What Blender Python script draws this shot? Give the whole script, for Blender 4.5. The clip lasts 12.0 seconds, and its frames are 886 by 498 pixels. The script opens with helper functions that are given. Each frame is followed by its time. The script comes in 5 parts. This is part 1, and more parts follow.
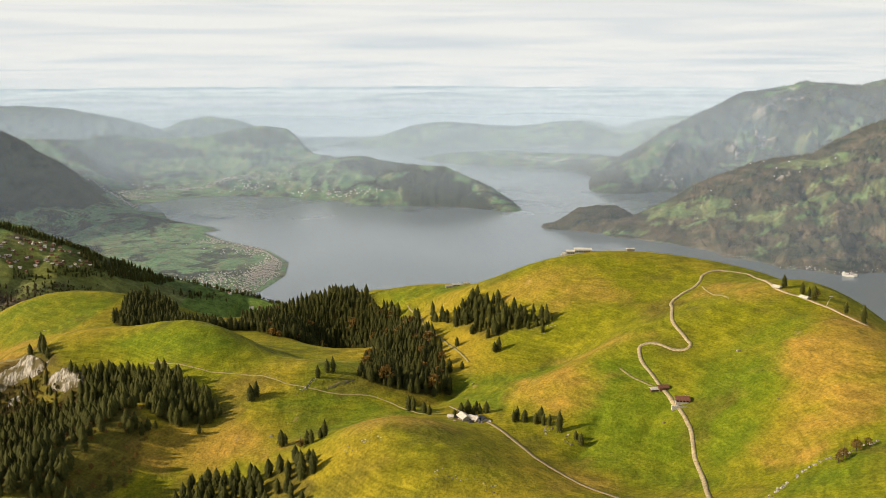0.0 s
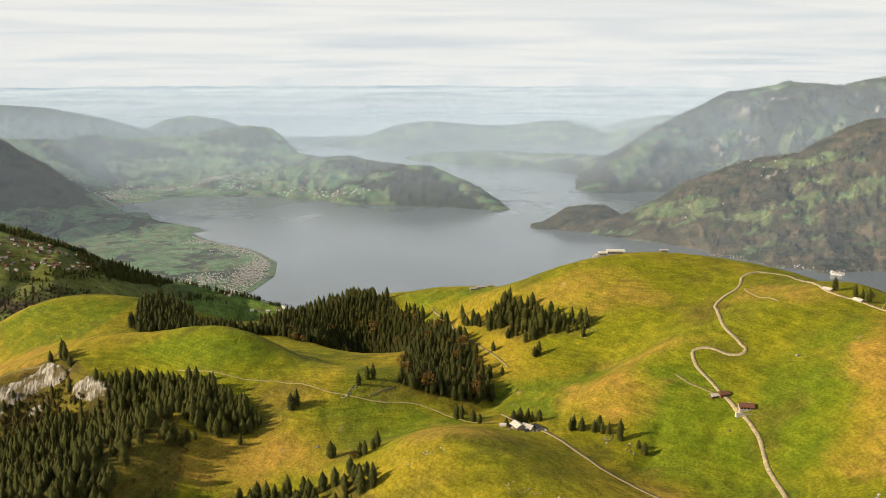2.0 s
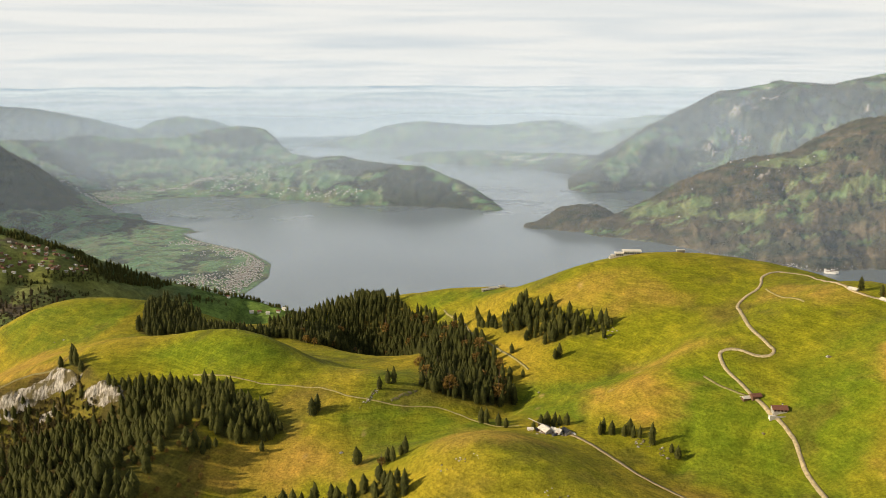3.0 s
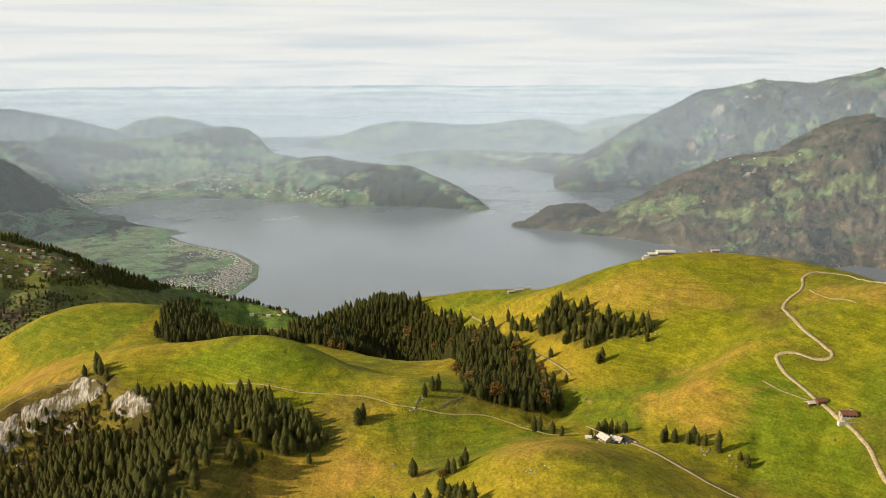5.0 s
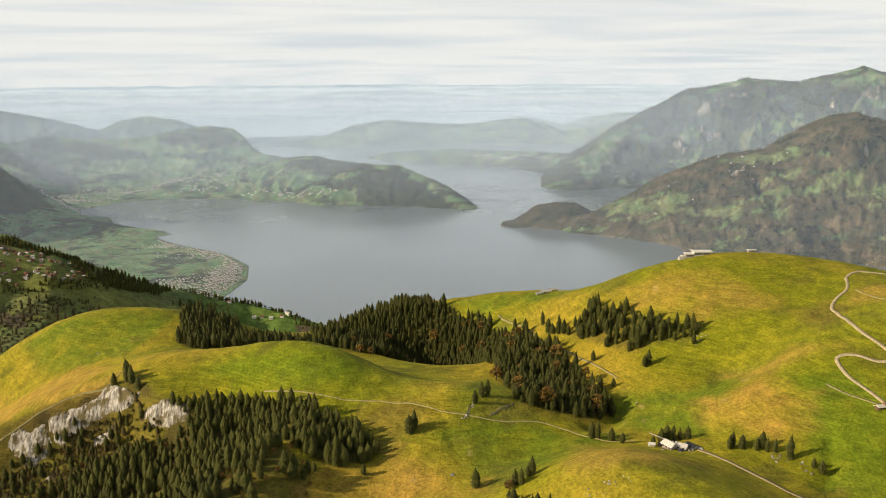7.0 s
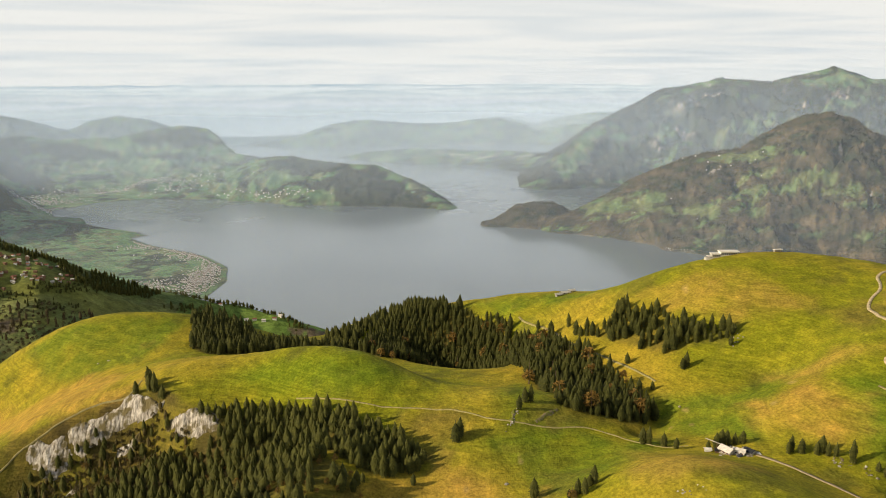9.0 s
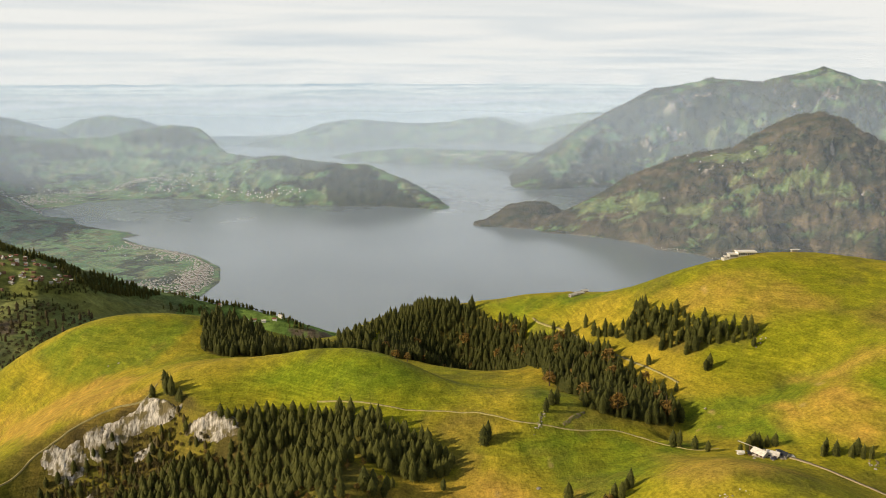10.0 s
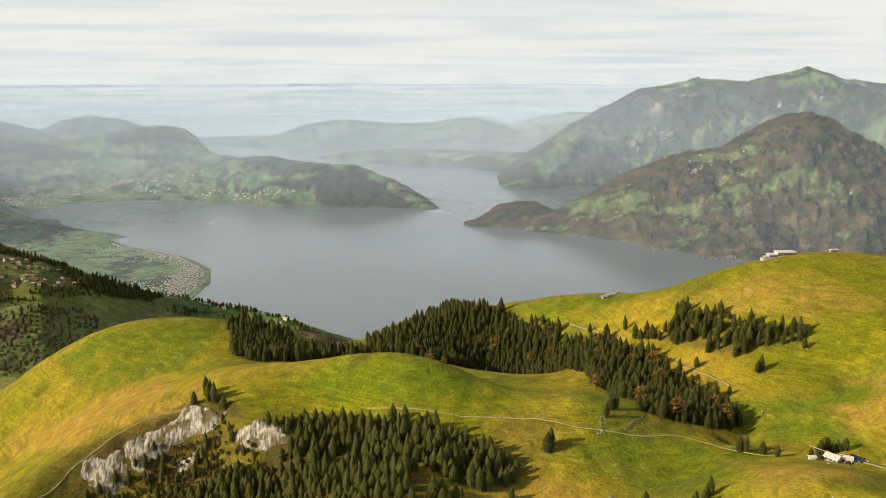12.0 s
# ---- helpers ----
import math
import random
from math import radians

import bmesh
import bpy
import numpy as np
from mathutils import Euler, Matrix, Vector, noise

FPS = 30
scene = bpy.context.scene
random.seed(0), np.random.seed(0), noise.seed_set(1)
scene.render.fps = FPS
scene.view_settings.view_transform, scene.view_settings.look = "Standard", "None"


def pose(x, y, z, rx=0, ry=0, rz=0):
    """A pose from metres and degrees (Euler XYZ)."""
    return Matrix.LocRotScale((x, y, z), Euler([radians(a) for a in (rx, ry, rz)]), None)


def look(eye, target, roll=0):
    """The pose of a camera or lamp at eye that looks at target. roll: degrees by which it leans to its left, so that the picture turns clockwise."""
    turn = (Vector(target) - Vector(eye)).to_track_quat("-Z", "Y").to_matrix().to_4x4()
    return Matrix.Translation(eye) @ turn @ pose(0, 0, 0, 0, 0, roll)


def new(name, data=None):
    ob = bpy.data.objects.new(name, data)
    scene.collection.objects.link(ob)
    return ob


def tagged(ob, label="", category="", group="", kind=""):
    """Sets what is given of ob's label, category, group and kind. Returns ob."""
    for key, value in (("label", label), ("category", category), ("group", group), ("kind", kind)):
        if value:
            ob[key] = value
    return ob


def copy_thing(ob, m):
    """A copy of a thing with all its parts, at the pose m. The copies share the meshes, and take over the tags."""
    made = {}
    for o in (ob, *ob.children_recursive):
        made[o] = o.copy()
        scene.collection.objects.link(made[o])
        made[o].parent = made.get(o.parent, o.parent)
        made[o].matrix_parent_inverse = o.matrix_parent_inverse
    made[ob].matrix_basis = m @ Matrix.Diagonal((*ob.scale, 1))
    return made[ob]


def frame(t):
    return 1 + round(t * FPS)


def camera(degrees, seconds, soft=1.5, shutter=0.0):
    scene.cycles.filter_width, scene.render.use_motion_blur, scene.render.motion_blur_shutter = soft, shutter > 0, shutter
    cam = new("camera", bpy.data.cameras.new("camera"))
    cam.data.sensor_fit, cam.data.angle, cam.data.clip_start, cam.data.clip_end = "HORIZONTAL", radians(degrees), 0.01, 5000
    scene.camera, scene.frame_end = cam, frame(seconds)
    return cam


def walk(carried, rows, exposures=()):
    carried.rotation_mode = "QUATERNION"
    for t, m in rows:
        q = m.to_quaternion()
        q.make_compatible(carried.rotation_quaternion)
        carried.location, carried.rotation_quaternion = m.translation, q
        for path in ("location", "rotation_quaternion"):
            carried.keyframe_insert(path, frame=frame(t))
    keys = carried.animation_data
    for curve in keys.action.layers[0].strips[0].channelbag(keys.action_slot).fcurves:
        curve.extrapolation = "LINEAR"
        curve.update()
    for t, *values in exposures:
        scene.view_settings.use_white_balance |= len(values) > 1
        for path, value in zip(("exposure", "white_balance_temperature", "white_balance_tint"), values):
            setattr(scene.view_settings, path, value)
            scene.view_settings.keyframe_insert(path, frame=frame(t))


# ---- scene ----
cam = camera(57.5, 12.0, soft=0.5)
PATH = [
    (0, (-0.91, -2.155, 393.363), (-0.91, -0.198, 392.948), -0.2),
    (0.5, (-4.907, -0.456, 393.338), (-4.895, 1.5, 392.923), -0.2),
    (1, (-9.202, 1.42, 393.145), (-9.18, 3.376, 392.73), -0.1),
    (1.5, (-13.239, 3.077, 392.928), (-13.207, 5.034, 392.513), -0.1),
    (2, (-17.526, 4.781, 392.81), (-17.482, 6.737, 392.394), -0.1),
    (2.5, (-21.496, 6.606, 392.597), (-21.441, 8.561, 392.181), -0.2),
    (3, (-25.652, 8.592, 392.376), (-25.585, 10.548, 391.96), -0.2),
    (5, (-41.781, 16.054, 391.819), (-41.669, 18.007, 391.402), -0.3),
    (5.5, (-45.693, 17.845, 391.717), (-45.572, 19.797, 391.3), -0.3),
    (6, (-49.834, 19.791, 391.594), (-49.703, 21.742, 391.176), -0.4),
    (6.5, (-53.689, 21.554, 391.477), (-53.548, 23.505, 391.058), -0.4),
    (7, (-57.797, 23.386, 391.313), (-57.644, 25.336, 390.894), -0.4),
    (9, (-73.886, 30.688, 390.751), (-73.667, 32.631, 390.331), -0.3),
    (9.5, (-77.78, 32.513, 390.6), (-77.549, 34.455, 390.179), -0.3),
    (10, (-82.002, 34.351, 390.483), (-81.758, 36.291, 390.062), -0.2),
    (10.5, (-85.932, 36.006, 390.372), (-85.677, 37.945, 389.951), -0.2),
    (11, (-90.131, 37.904, 390.272), (-89.863, 39.841, 389.851), -0.2),
    (11.5, (-94.141, 39.472, 390.213), (-93.862, 41.407, 389.791), -0.2),
    (12, (-98.32, 41.32, 390.034), (-98.036, 43.255, 389.613), -0.2),
]
walk(cam, [(t, look(eye, target, roll)) for t, eye, target, roll in PATH])


# ---------------------------------------------------------------- world, sun, exposure
SUN_TO = Vector((-1.0, -0.13, 0.47)).normalized()      # towards the sun: low, from the west
world = bpy.data.worlds.new("autumn_sky")
scene.world = world
world.use_nodes = True
wn, wl = world.node_tree.nodes, world.node_tree.links
wn.clear()
w_out = wn.new("ShaderNodeOutputWorld")
w_bg = wn.new("ShaderNodeBackground")
w_sky = wn.new("ShaderNodeTexSky")
w_sky.sky_type, w_sky.sun_disc = "NISHITA", False
w_sky.sun_elevation = math.asin(SUN_TO.z)
w_sky.sun_rotation = math.atan2(SUN_TO.x, SUN_TO.y) % (2 * math.pi)
w_sky.altitude = 1500
w_skys = wn.new("ShaderNodeVectorMath")
w_skys.operation = "SCALE"
w_skys.inputs[3].default_value = 0.10
wl.new(w_sky.outputs[0], w_skys.inputs[0])
w_geo = wn.new("ShaderNodeTexCoord")
w_sep = wn.new("ShaderNodeSeparateXYZ")
wl.new(w_geo.outputs["Generated"], w_sep.inputs[0])


def wmath(op, a, b=None, clamp=False):
    n = wn.new("ShaderNodeMath")
    n.operation, n.use_clamp = op, clamp
    for i, v in enumerate((a, b)):
        if v is None:
            continue
        if isinstance(v, (int, float)):
            n.inputs[i].default_value = v
        else:
            wl.new(v, n.inputs[i])
    return n.outputs[0]


# thin high cloud: a sheet overhead, seen in perspective as long streaks
w_inv = wmath("DIVIDE", 1.0, wmath("ADD", wmath("MAXIMUM", w_sep.outputs[2], 0.0), 0.035))
w_cmb = wn.new("ShaderNodeCombineXYZ")
wl.new(wmath("MULTIPLY", wmath("MULTIPLY", w_sep.outputs[0], w_inv), 0.55), w_cmb.inputs[0])
wl.new(wmath("MULTIPLY", w_sep.outputs[1], w_inv), w_cmb.inputs[1])
w_noise = wn.new("ShaderNodeTexNoise")
w_noise.inputs["Scale"].default_value = 0.42
w_noise.inputs["Detail"].default_value = 7
w_noise.inputs["Roughness"].default_value = 0.55
w_noise.inputs["Distortion"].default_value = 0.6
wl.new(w_cmb.outputs[0], w_noise.inputs["Vector"])
w_ramp = wn.new("ShaderNodeValToRGB")
cr = w_ramp.color_ramp
cr.elements[0].position, cr.elements[0].color = 0.30, (0.66, 0.71, 0.73, 1)
cr.elements[1].position, cr.elements[1].color = 0.56, (0.86, 0.86, 0.825, 1)
wl.new(w_noise.outputs[0], w_ramp.inputs[0])
# cloud cover thins out high above, where the blue sky shows
w_cover = wmath("SUBTRACT", 1.0, wmath("MULTIPLY", wmath("SUBTRACT", w_sep.outputs[2], 0.28), 1.9, True), True)
w_mix = wn.new("ShaderNodeMix")
w_mix.data_type = "RGBA"
wl.new(w_cover, w_mix.inputs[0])
wl.new(w_skys.outputs[0], w_mix.inputs[6])
wl.new(w_ramp.outputs[0], w_mix.inputs[7])
wl.new(w_mix.outputs[2], w_bg.inputs[0])
w_bg.inputs[1].default_value = 1.0
wl.new(w_bg.outputs[0], w_out.inputs[0])

sun = new("sun", bpy.data.lights.new("sun", "SUN"))
sun.data.energy, sun.data.angle, sun.data.color = 5.0, radians(0.6), (1.0, 0.87, 0.66)
sun.matrix_world = look(SUN_TO * 900, (0, 0, 0))


# ---------------------------------------------------------------- noise and landforms
def lattice(ix, iy, seed):
    h = (ix.astype(np.int64) * 374761393 + iy.astype(np.int64) * 668265263 + seed * 1274126177) & 0x7FFFFFFF
    h = ((h ^ (h >> 13)) * 1103515245 + 12345) & 0x7FFFFFFF
    return ((h ^ (h >> 16)) & 0xFFFF) / 65535.0


def value_noise(x, y, seed=0):
    ix, iy = np.floor(x), np.floor(y)
    fx, fy = x - ix, y - iy
    fx, fy = fx * fx * (3 - 2 * fx), fy * fy * (3 - 2 * fy)
    a, b = lattice(ix, iy, seed), lattice(ix + 1, iy, seed)
    c, d = lattice(ix, iy + 1, seed), lattice(ix + 1, iy + 1, seed)
    return (a + (b - a) * fx) * (1 - fy) + (c + (d - c) * fx) * fy


def fractal(x, y, size, octaves=4, seed=0, gain=0.5):
    """Summed noise about 0, within -1 to 1; size: metres of the coarsest step."""
    x, y = np.asarray(x, float), np.asarray(y, float)
    total, amp, norm = 0.0, 1.0, 0.0
    for o in range(octaves):
        total = total + amp * (value_noise(x / size + 17.3 * o, y / size - 9.1 * o, seed + o) * 2 - 1)
        norm, amp, size = norm + amp, amp * gain, size * 0.5
    return total / norm


def smoothstep(a, b, v):
    u = np.clip((v - a) / (b - a), 0, 1)
    return u * u * (3 - 2 * u)


def to_line(x, y, line):
    """Distance to a crest line, the values carried along it, and the side (True: to its right)."""
    best = np.full(np.shape(x), 1e9)
    vals = [np.zeros(np.shape(x)) for _ in line[0][2:]]
    right = np.zeros(np.shape(x), bool)
    for p, q in zip(line, line[1:]):
        dx, dy = q[0] - p[0], q[1] - p[1]
        u = np.clip(((x - p[0]) * dx + (y - p[1]) * dy) / (dx * dx + dy * dy), 0, 1)
        ex, ey = x - p[0] - u * dx, y - p[1] - u * dy
        d = np.hypot(ex, ey)
        near = d < best
        best = np.where(near, d, best)
        right = np.where(near, dx * ey - dy * ex < 0, right)
        for i in range(len(vals)):
            vals[i] = np.where(near, p[2 + i] + u * (q[2 + i] - p[2 + i]), vals[i])
    return best, vals, right


def ridge(x, y, line, p_right, p_left, rough=0.22, size=160, seed=3):
    """A mountain under a crest line of (x, y, height, width to the right, width to the left)."""
    d, (h, wr, wl_), right = to_line(x, y, line)
    w = np.where(right, wr, wl_)
    d = d * (1 + rough * fractal(x, y, size, 5, seed) * smoothstep(0, 0.35, d / w))
    u = 1 - d / w
    p = np.where(right, p_right, p_left)
    z = np.where(u > 0, h * np.clip(u, 0, 1) ** p, 40 * u)
    spurs = 0.30 - np.abs(fractal(x, y, size * 0.55, 5, seed + 9, 0.55))
    z = z + 0.035 * h * fractal(x, y, size * 0.6, 4, seed + 41, 0.6) * smoothstep(0, 0.2, u)
    gully = np.abs(fractal(x, y, size * 0.28, 4, seed + 29, 0.6))
    return z + rough * (1.15 * spurs - 0.2 * (0.25 - np.minimum(gully, 0.25)) / 0.25) * h * smoothstep(0, 0.25, u) * smoothstep(0.0, 0.25, d / w)


def inside(x, y, poly):
    """Signed distance to a closed outline, positive within."""
    best = np.full(np.shape(x), 1e9)
    odd = np.zeros(np.shape(x), bool)
    for (x0, y0), (x1, y1) in zip(poly, poly[1:] + poly[:1]):
        dx, dy = x1 - x0, y1 - y0
        u = np.clip(((x - x0) * dx + (y - y0) * dy) / (dx * dx + dy * dy), 0, 1)
        best = np.minimum(best, np.hypot(x - x0 - u * dx, y - y0 - u * dy))
        if dy:
            odd ^= ((y0 > y) != (y1 > y)) & (x < x0 + (y - y0) * dx / dy)
    return np.where(odd, best, -best)


# the alp: rounded hills and hollows (x, y, height, half widths, turn) on a shelf that falls to the lake
FORE_FORMS = [
    (60.4, 280.4, 24.0, 42.8, 21.9, -0.02),  # crown of the big hill
    (99.4, 181.8, 28.1, 26.1, 65.8, -0.15),  # right shoulder
    (21.0, 249.7, 7.0, 39.0, 32.7, 0.10),  # west spur
    (37.5, 208.2, 13.3, 30.2, 34.1, 0.36),  # middle slope
    (54.4, 115.7, 13.1, 68.3, 18.2, -0.24),  # near right bank
    (-17.5, 163.4, 20.3, 28.3, 16.6, -0.59),  # front knoll
    (31.6, 177.2, 4.8, 28.9, 13.4, -0.10),  # farm hollow
    (1.6, 220.4, -6.8, 18.8, 48.2, 0.33),  # stream hollow
    (-35.5, 208.9, 17.1, 18.7, 18.0, 0.13),  # rock ledge
    (-86.3, 178.6, 10.7, 34.0, 11.0, 1.35),  # long mound
    (-83.1, 245.3, 16.2, 24.4, 13.5, -0.57),  # saddle
    (-174.5, 336.9, 21.1, 23.3, 51.0, -1.47),  # north dome
]
BACK_FORMS = [
    (-238.9, 298.6, -38.9, 36.8, 69.3, 0.63),  # west drop
    (-118.8, 206.6, 6.2, 11.2, 50.7, 0.12),  # ravine
    (-32.8, 191.4, -11.5, 14.6, 20.7, 0.08),  # basin
    (-19.8, 350.4, 22.6, 27.3, 47.7, 1.02),  # wooded back ridge
    (-37.9, 301.6, -18.4, 11.2, 18.5, 0.63),  # gorge behind the mound
    (-40.0, 120.4, -6.8, 40.7, 24.2, 1.59),  # low ground
    (62.6, 209.0, 5.2, 40.4, 11.4, 0.27),  # east step
    (31.7, 218.2, -6.0, 11.1, 11.2, 0.43),  # knoll back
    (-14.8, 355.6, -16.1, 16.8, 11.1, -0.27),  # far meadow
    (-101.1, 365.7, -12.0, 11.0, 18.6, 0.23),  # gap to the valley
    (79.8, 239.7, 6.2, 29.5, 18.3, -0.40),  # brow
    (-161.7, 251.4, 14.4, 38.9, 28.9, 0.09),  # west bank
]


SCARP = [(-176, 240), (-163, 244), (-150, 246.5), (-137, 247.5), (-127, 246), (-119, 236), (-107, 228), (-97, 222)]


def below_scarp(x, y):
    """Metres below the cliff's upper edge, measured towards the ravine."""
    edge = np.interp(x, [q[0] for q in SCARP], [q[1] for q in SCARP])
    return edge - y


# eroded runnels in the turf, and the stream's notch below the wood
RUNNELS = [[(35.7, 174.6), (33.2, 169.1), (30.6, 165), (28.2, 163)], [(51.5, 173.7), (47.3, 170.1), (43.6, 165.5)], [(2, 216), (0.2, 210.8), (-2.9, 206), (-6.1, 204.4)]]


def alp(x, y):
    xc = np.clip(x, -260, 200)
    z = 301.2 + 0.030 * xc - 0.437 * 18 * np.logaddexp(0, (y - 307.4 + 0.062 * xc) / 18)
    z = z - 0.45 * 14 * np.logaddexp(0, (x - 165) / 14) - 0.3 * 14 * np.logaddexp(0, (-240 - x) / 14)
    for cx, cy, a, sx, sy, r in FORE_FORMS + BACK_FORMS:
        c, s = math.cos(r), math.sin(r)
        dx, dy = x - cx, y - cy
        z = z + a * np.exp(-0.5 * (((c * dx + s * dy) / sx) ** 2 + ((c * dy - s * dx) / sy) ** 2))
    span = smoothstep(-178, -160, x) * (1 - smoothstep(-118, -98, x))
    z = z - 11 * span * smoothstep(0.5, 15, below_scarp(x, y) + 1.5 * fractal(x, y, 9, 3, 25))
    for line, depth, wide in zip(RUNNELS, (0.9, 0.7, 2.2), (1.3, 1.3, 2.6)):
        z = z - depth * np.exp(-0.5 * (to_line(x, y, [(*q, 0.0) for q in line])[0] / wide) ** 2)
    gully = np.abs(fractal(x + 0.35 * y, y * 0.55, 17, 3, 26))
    return z + 0.55 * fractal(x, y, 22, 4, 21) - 0.35 * (0.22 - np.minimum(gully, 0.22)) / 0.22 * smoothstep(0.0, 0.5, fractal(x, y, 70, 2, 27) + 0.2) + 0.22 * fractal(x, y, 4.5, 3, 22)


# crest lines of the mountains round the lake
MIDDLE_SPUR = [(-654, 606, 390, 1700, 700), (-339, 606, 291, 1700, 560), (-290, 606, 268, 1600, 540), (-228, 625, 242, 1400, 500),
               (-167, 646, 217, 1000, 480), (-104, 622, 201, 760, 450), (-28, 585, 158, 500, 350), (60, 540, 90, 320, 250)]
DARK_MOUNTAIN = [
    (-1700, 2050, 480, 700, 600), (-1342, 2200, 345, 520, 560), (-1181, 2260, 229, 400, 480), (-1146, 2260, 200, 370, 430),
    (-1106, 2250, 167, 340, 380), (-1067, 2240, 133, 320, 340), (-1027, 2230, 101, 310, 300), (-987, 2220, 77, 300, 250), (-946, 2210, 58, 290, 200),
    (-864, 2190, 36, 280, 130), (-783, 2170, 19, 220, 80), (-702, 2150, 8, 130, 50), (-645, 2130, 3, 60, 30)]
LOWER_SPUR = [(-1300, 1500, 240, 600, 700), (-900, 1500, 120, 420, 500), (-740, 1500, 60, 220, 300), (-600, 1520, 14, 90, 120)]
LONG_MOUNTAIN = [
    (-2300, 2950, 200, 400, 500), (-1476, 2950, 181, 250, 500), (-1358, 3000, 171, 280, 450), (-1294, 3150, 185, 330, 400),
    (-1133, 3180, 167, 330, 400), (-964, 3200, 167, 330, 400), (-816, 3230, 196, 350, 330), (-715, 3230, 215, 360, 220),
    (-610, 3200, 201, 400, 160), (-567, 3170, 166, 410, 140), (-530, 3120, 120, 420, 150)]
PROMONTORY = [
    (-530, 3120, 116, 420, 160), (-390, 3000, 104, 330, 160), (-285, 2880, 124, 290, 160), (-194, 2800, 110, 260, 160),
    (-129, 2740, 110, 240, 160), (4, 2640, 110, 190, 160), (111, 2550, 74, 120, 120), (200, 2430, 12, 45, 45)]
SHARP_MOUNTAIN = [
    (477, 2044, 39, 78, 104), (585, 2044, 90, 190, 190), (644, 2044, 129, 267, 209), (771, 2024, 184, 359, 247),
    (827, 2015, 196, 389, 266), (909, 1996, 207, 428, 285), (966, 1996, 242, 446, 285), (1060, 1977, 288, 456, 304),
    (1110, 1948, 301, 446, 304), (1181, 1948, 278, 456, 314), (1269, 1977, 226, 475, 323), (1350, 1996, 181, 475, 285),
    (1802, 2044, 162, 475, 285)]
ISLET = [(302, 2130, 12, 40, 40), (365, 2140, 49, 85, 85), (414, 2150, 57, 100, 90), (469, 2150, 53, 95, 90), (515, 2150, 28, 80, 80)]
BROAD_MOUNTAIN = [
    (638, 2866, 65, 112, 112), (774, 3024, 160, 307, 242), (950, 3163, 237, 446, 326), (1081, 3210, 291, 521, 353),
    (1192, 3256, 339, 604, 372), (1360, 3256, 356, 651, 372), (1431, 3256, 374, 670, 372), (1655, 3256, 360, 707, 372),
    (1803, 3256, 390, 744, 372), (1926, 3256, 418, 763, 372), (2110, 3256, 366, 790, 372), (2694, 3210, 306, 837, 372)]
SPIT = [
    (-106, 4010, 6, 20, 30), (5, 3930, 36, 75, 60), (115, 3880, 46, 110, 80), (244, 3820, 60, 130, 90), (376, 3780, 57, 150, 90),
    (509, 3720, 53, 160, 100), (642, 3620, 58, 170, 120), (759, 3450, 60, 200, 150), (930, 3380, 110, 280, 230)]
FAR_SHORE = [
    (-640, 4840, 8, 30, 30), (-524, 4830, 30, 120, 100), (-357, 4830, 60, 170, 110), (-189, 4830, 118, 195, 120), (-55, 4830, 142, 200, 120),
    (45, 4830, 146, 200, 120), (145, 4830, 130, 195, 120), (380, 4830, 116, 190, 120), (547, 4830, 122, 190, 120), (681, 4830, 144, 200, 120),
    (815, 4830, 154, 220, 120), (934, 4830, 134, 220, 120), (1026, 4830, 101, 220, 120), (1153, 4830, 142, 260, 120), (1320, 4800, 170, 290, 120),
    (1490, 4760, 172, 320, 120), (2600, 4300, 180, 400, 300)]
BLUE_RANGE = [
    (-3300, 3900, 300, 700, 600), (-2192, 4200, 260, 480, 500), (-2022, 4200, 257, 470, 450), (-1825, 4200, 231, 430, 420),
    (-1628, 4200, 188, 370, 380), (-1470, 4230, 140, 300, 300), (-1380, 4260, 90, 220, 240)]
BLUE_HILL = [
    (-1500, 4500, 140, 300, 250), (-1436, 4500, 172, 330, 250), (-1281, 4500, 193, 350, 250), (-1128, 4500, 172, 330, 250),
    (-1000, 4520, 120, 280, 220)]
TOWN_PLAIN = [(-345, 1470), (-322, 1600), (-340, 1720), (-400, 1830), (-560, 1980), (-651, 2109), (-800, 2300), (-835, 2385), (-1010, 2470),
              (-880, 2690), (-652, 2769), (-760, 3000), (-1900, 3050), (-2300, 2500), (-1500, 1500), (-640, 1250)]


def plain(x, y):
    d = inside(x, y, TOWN_PLAIN)
    return np.where(d > 0, 1.0 + 0.016 * np.minimum(d, 400), 0.25 * d)


def far_country(x, y):
    """The hazy midland behind the lake: low waves of hills, rising to the last blue ridges."""
    r = np.hypot(x, y)
    along = np.arctan2(x, y) * 5000
    edge = 4955 + 14 * fractal(x, y, 300, 3, 41)
    z = np.minimum(0.9 * (r - edge), 1.5 + 1.05 * (r - edge - 2))
    z = z + 6 * fractal(along * 0.5, r * 4, 160, 4, 43) * smoothstep(0, 40, r - edge)
    return z


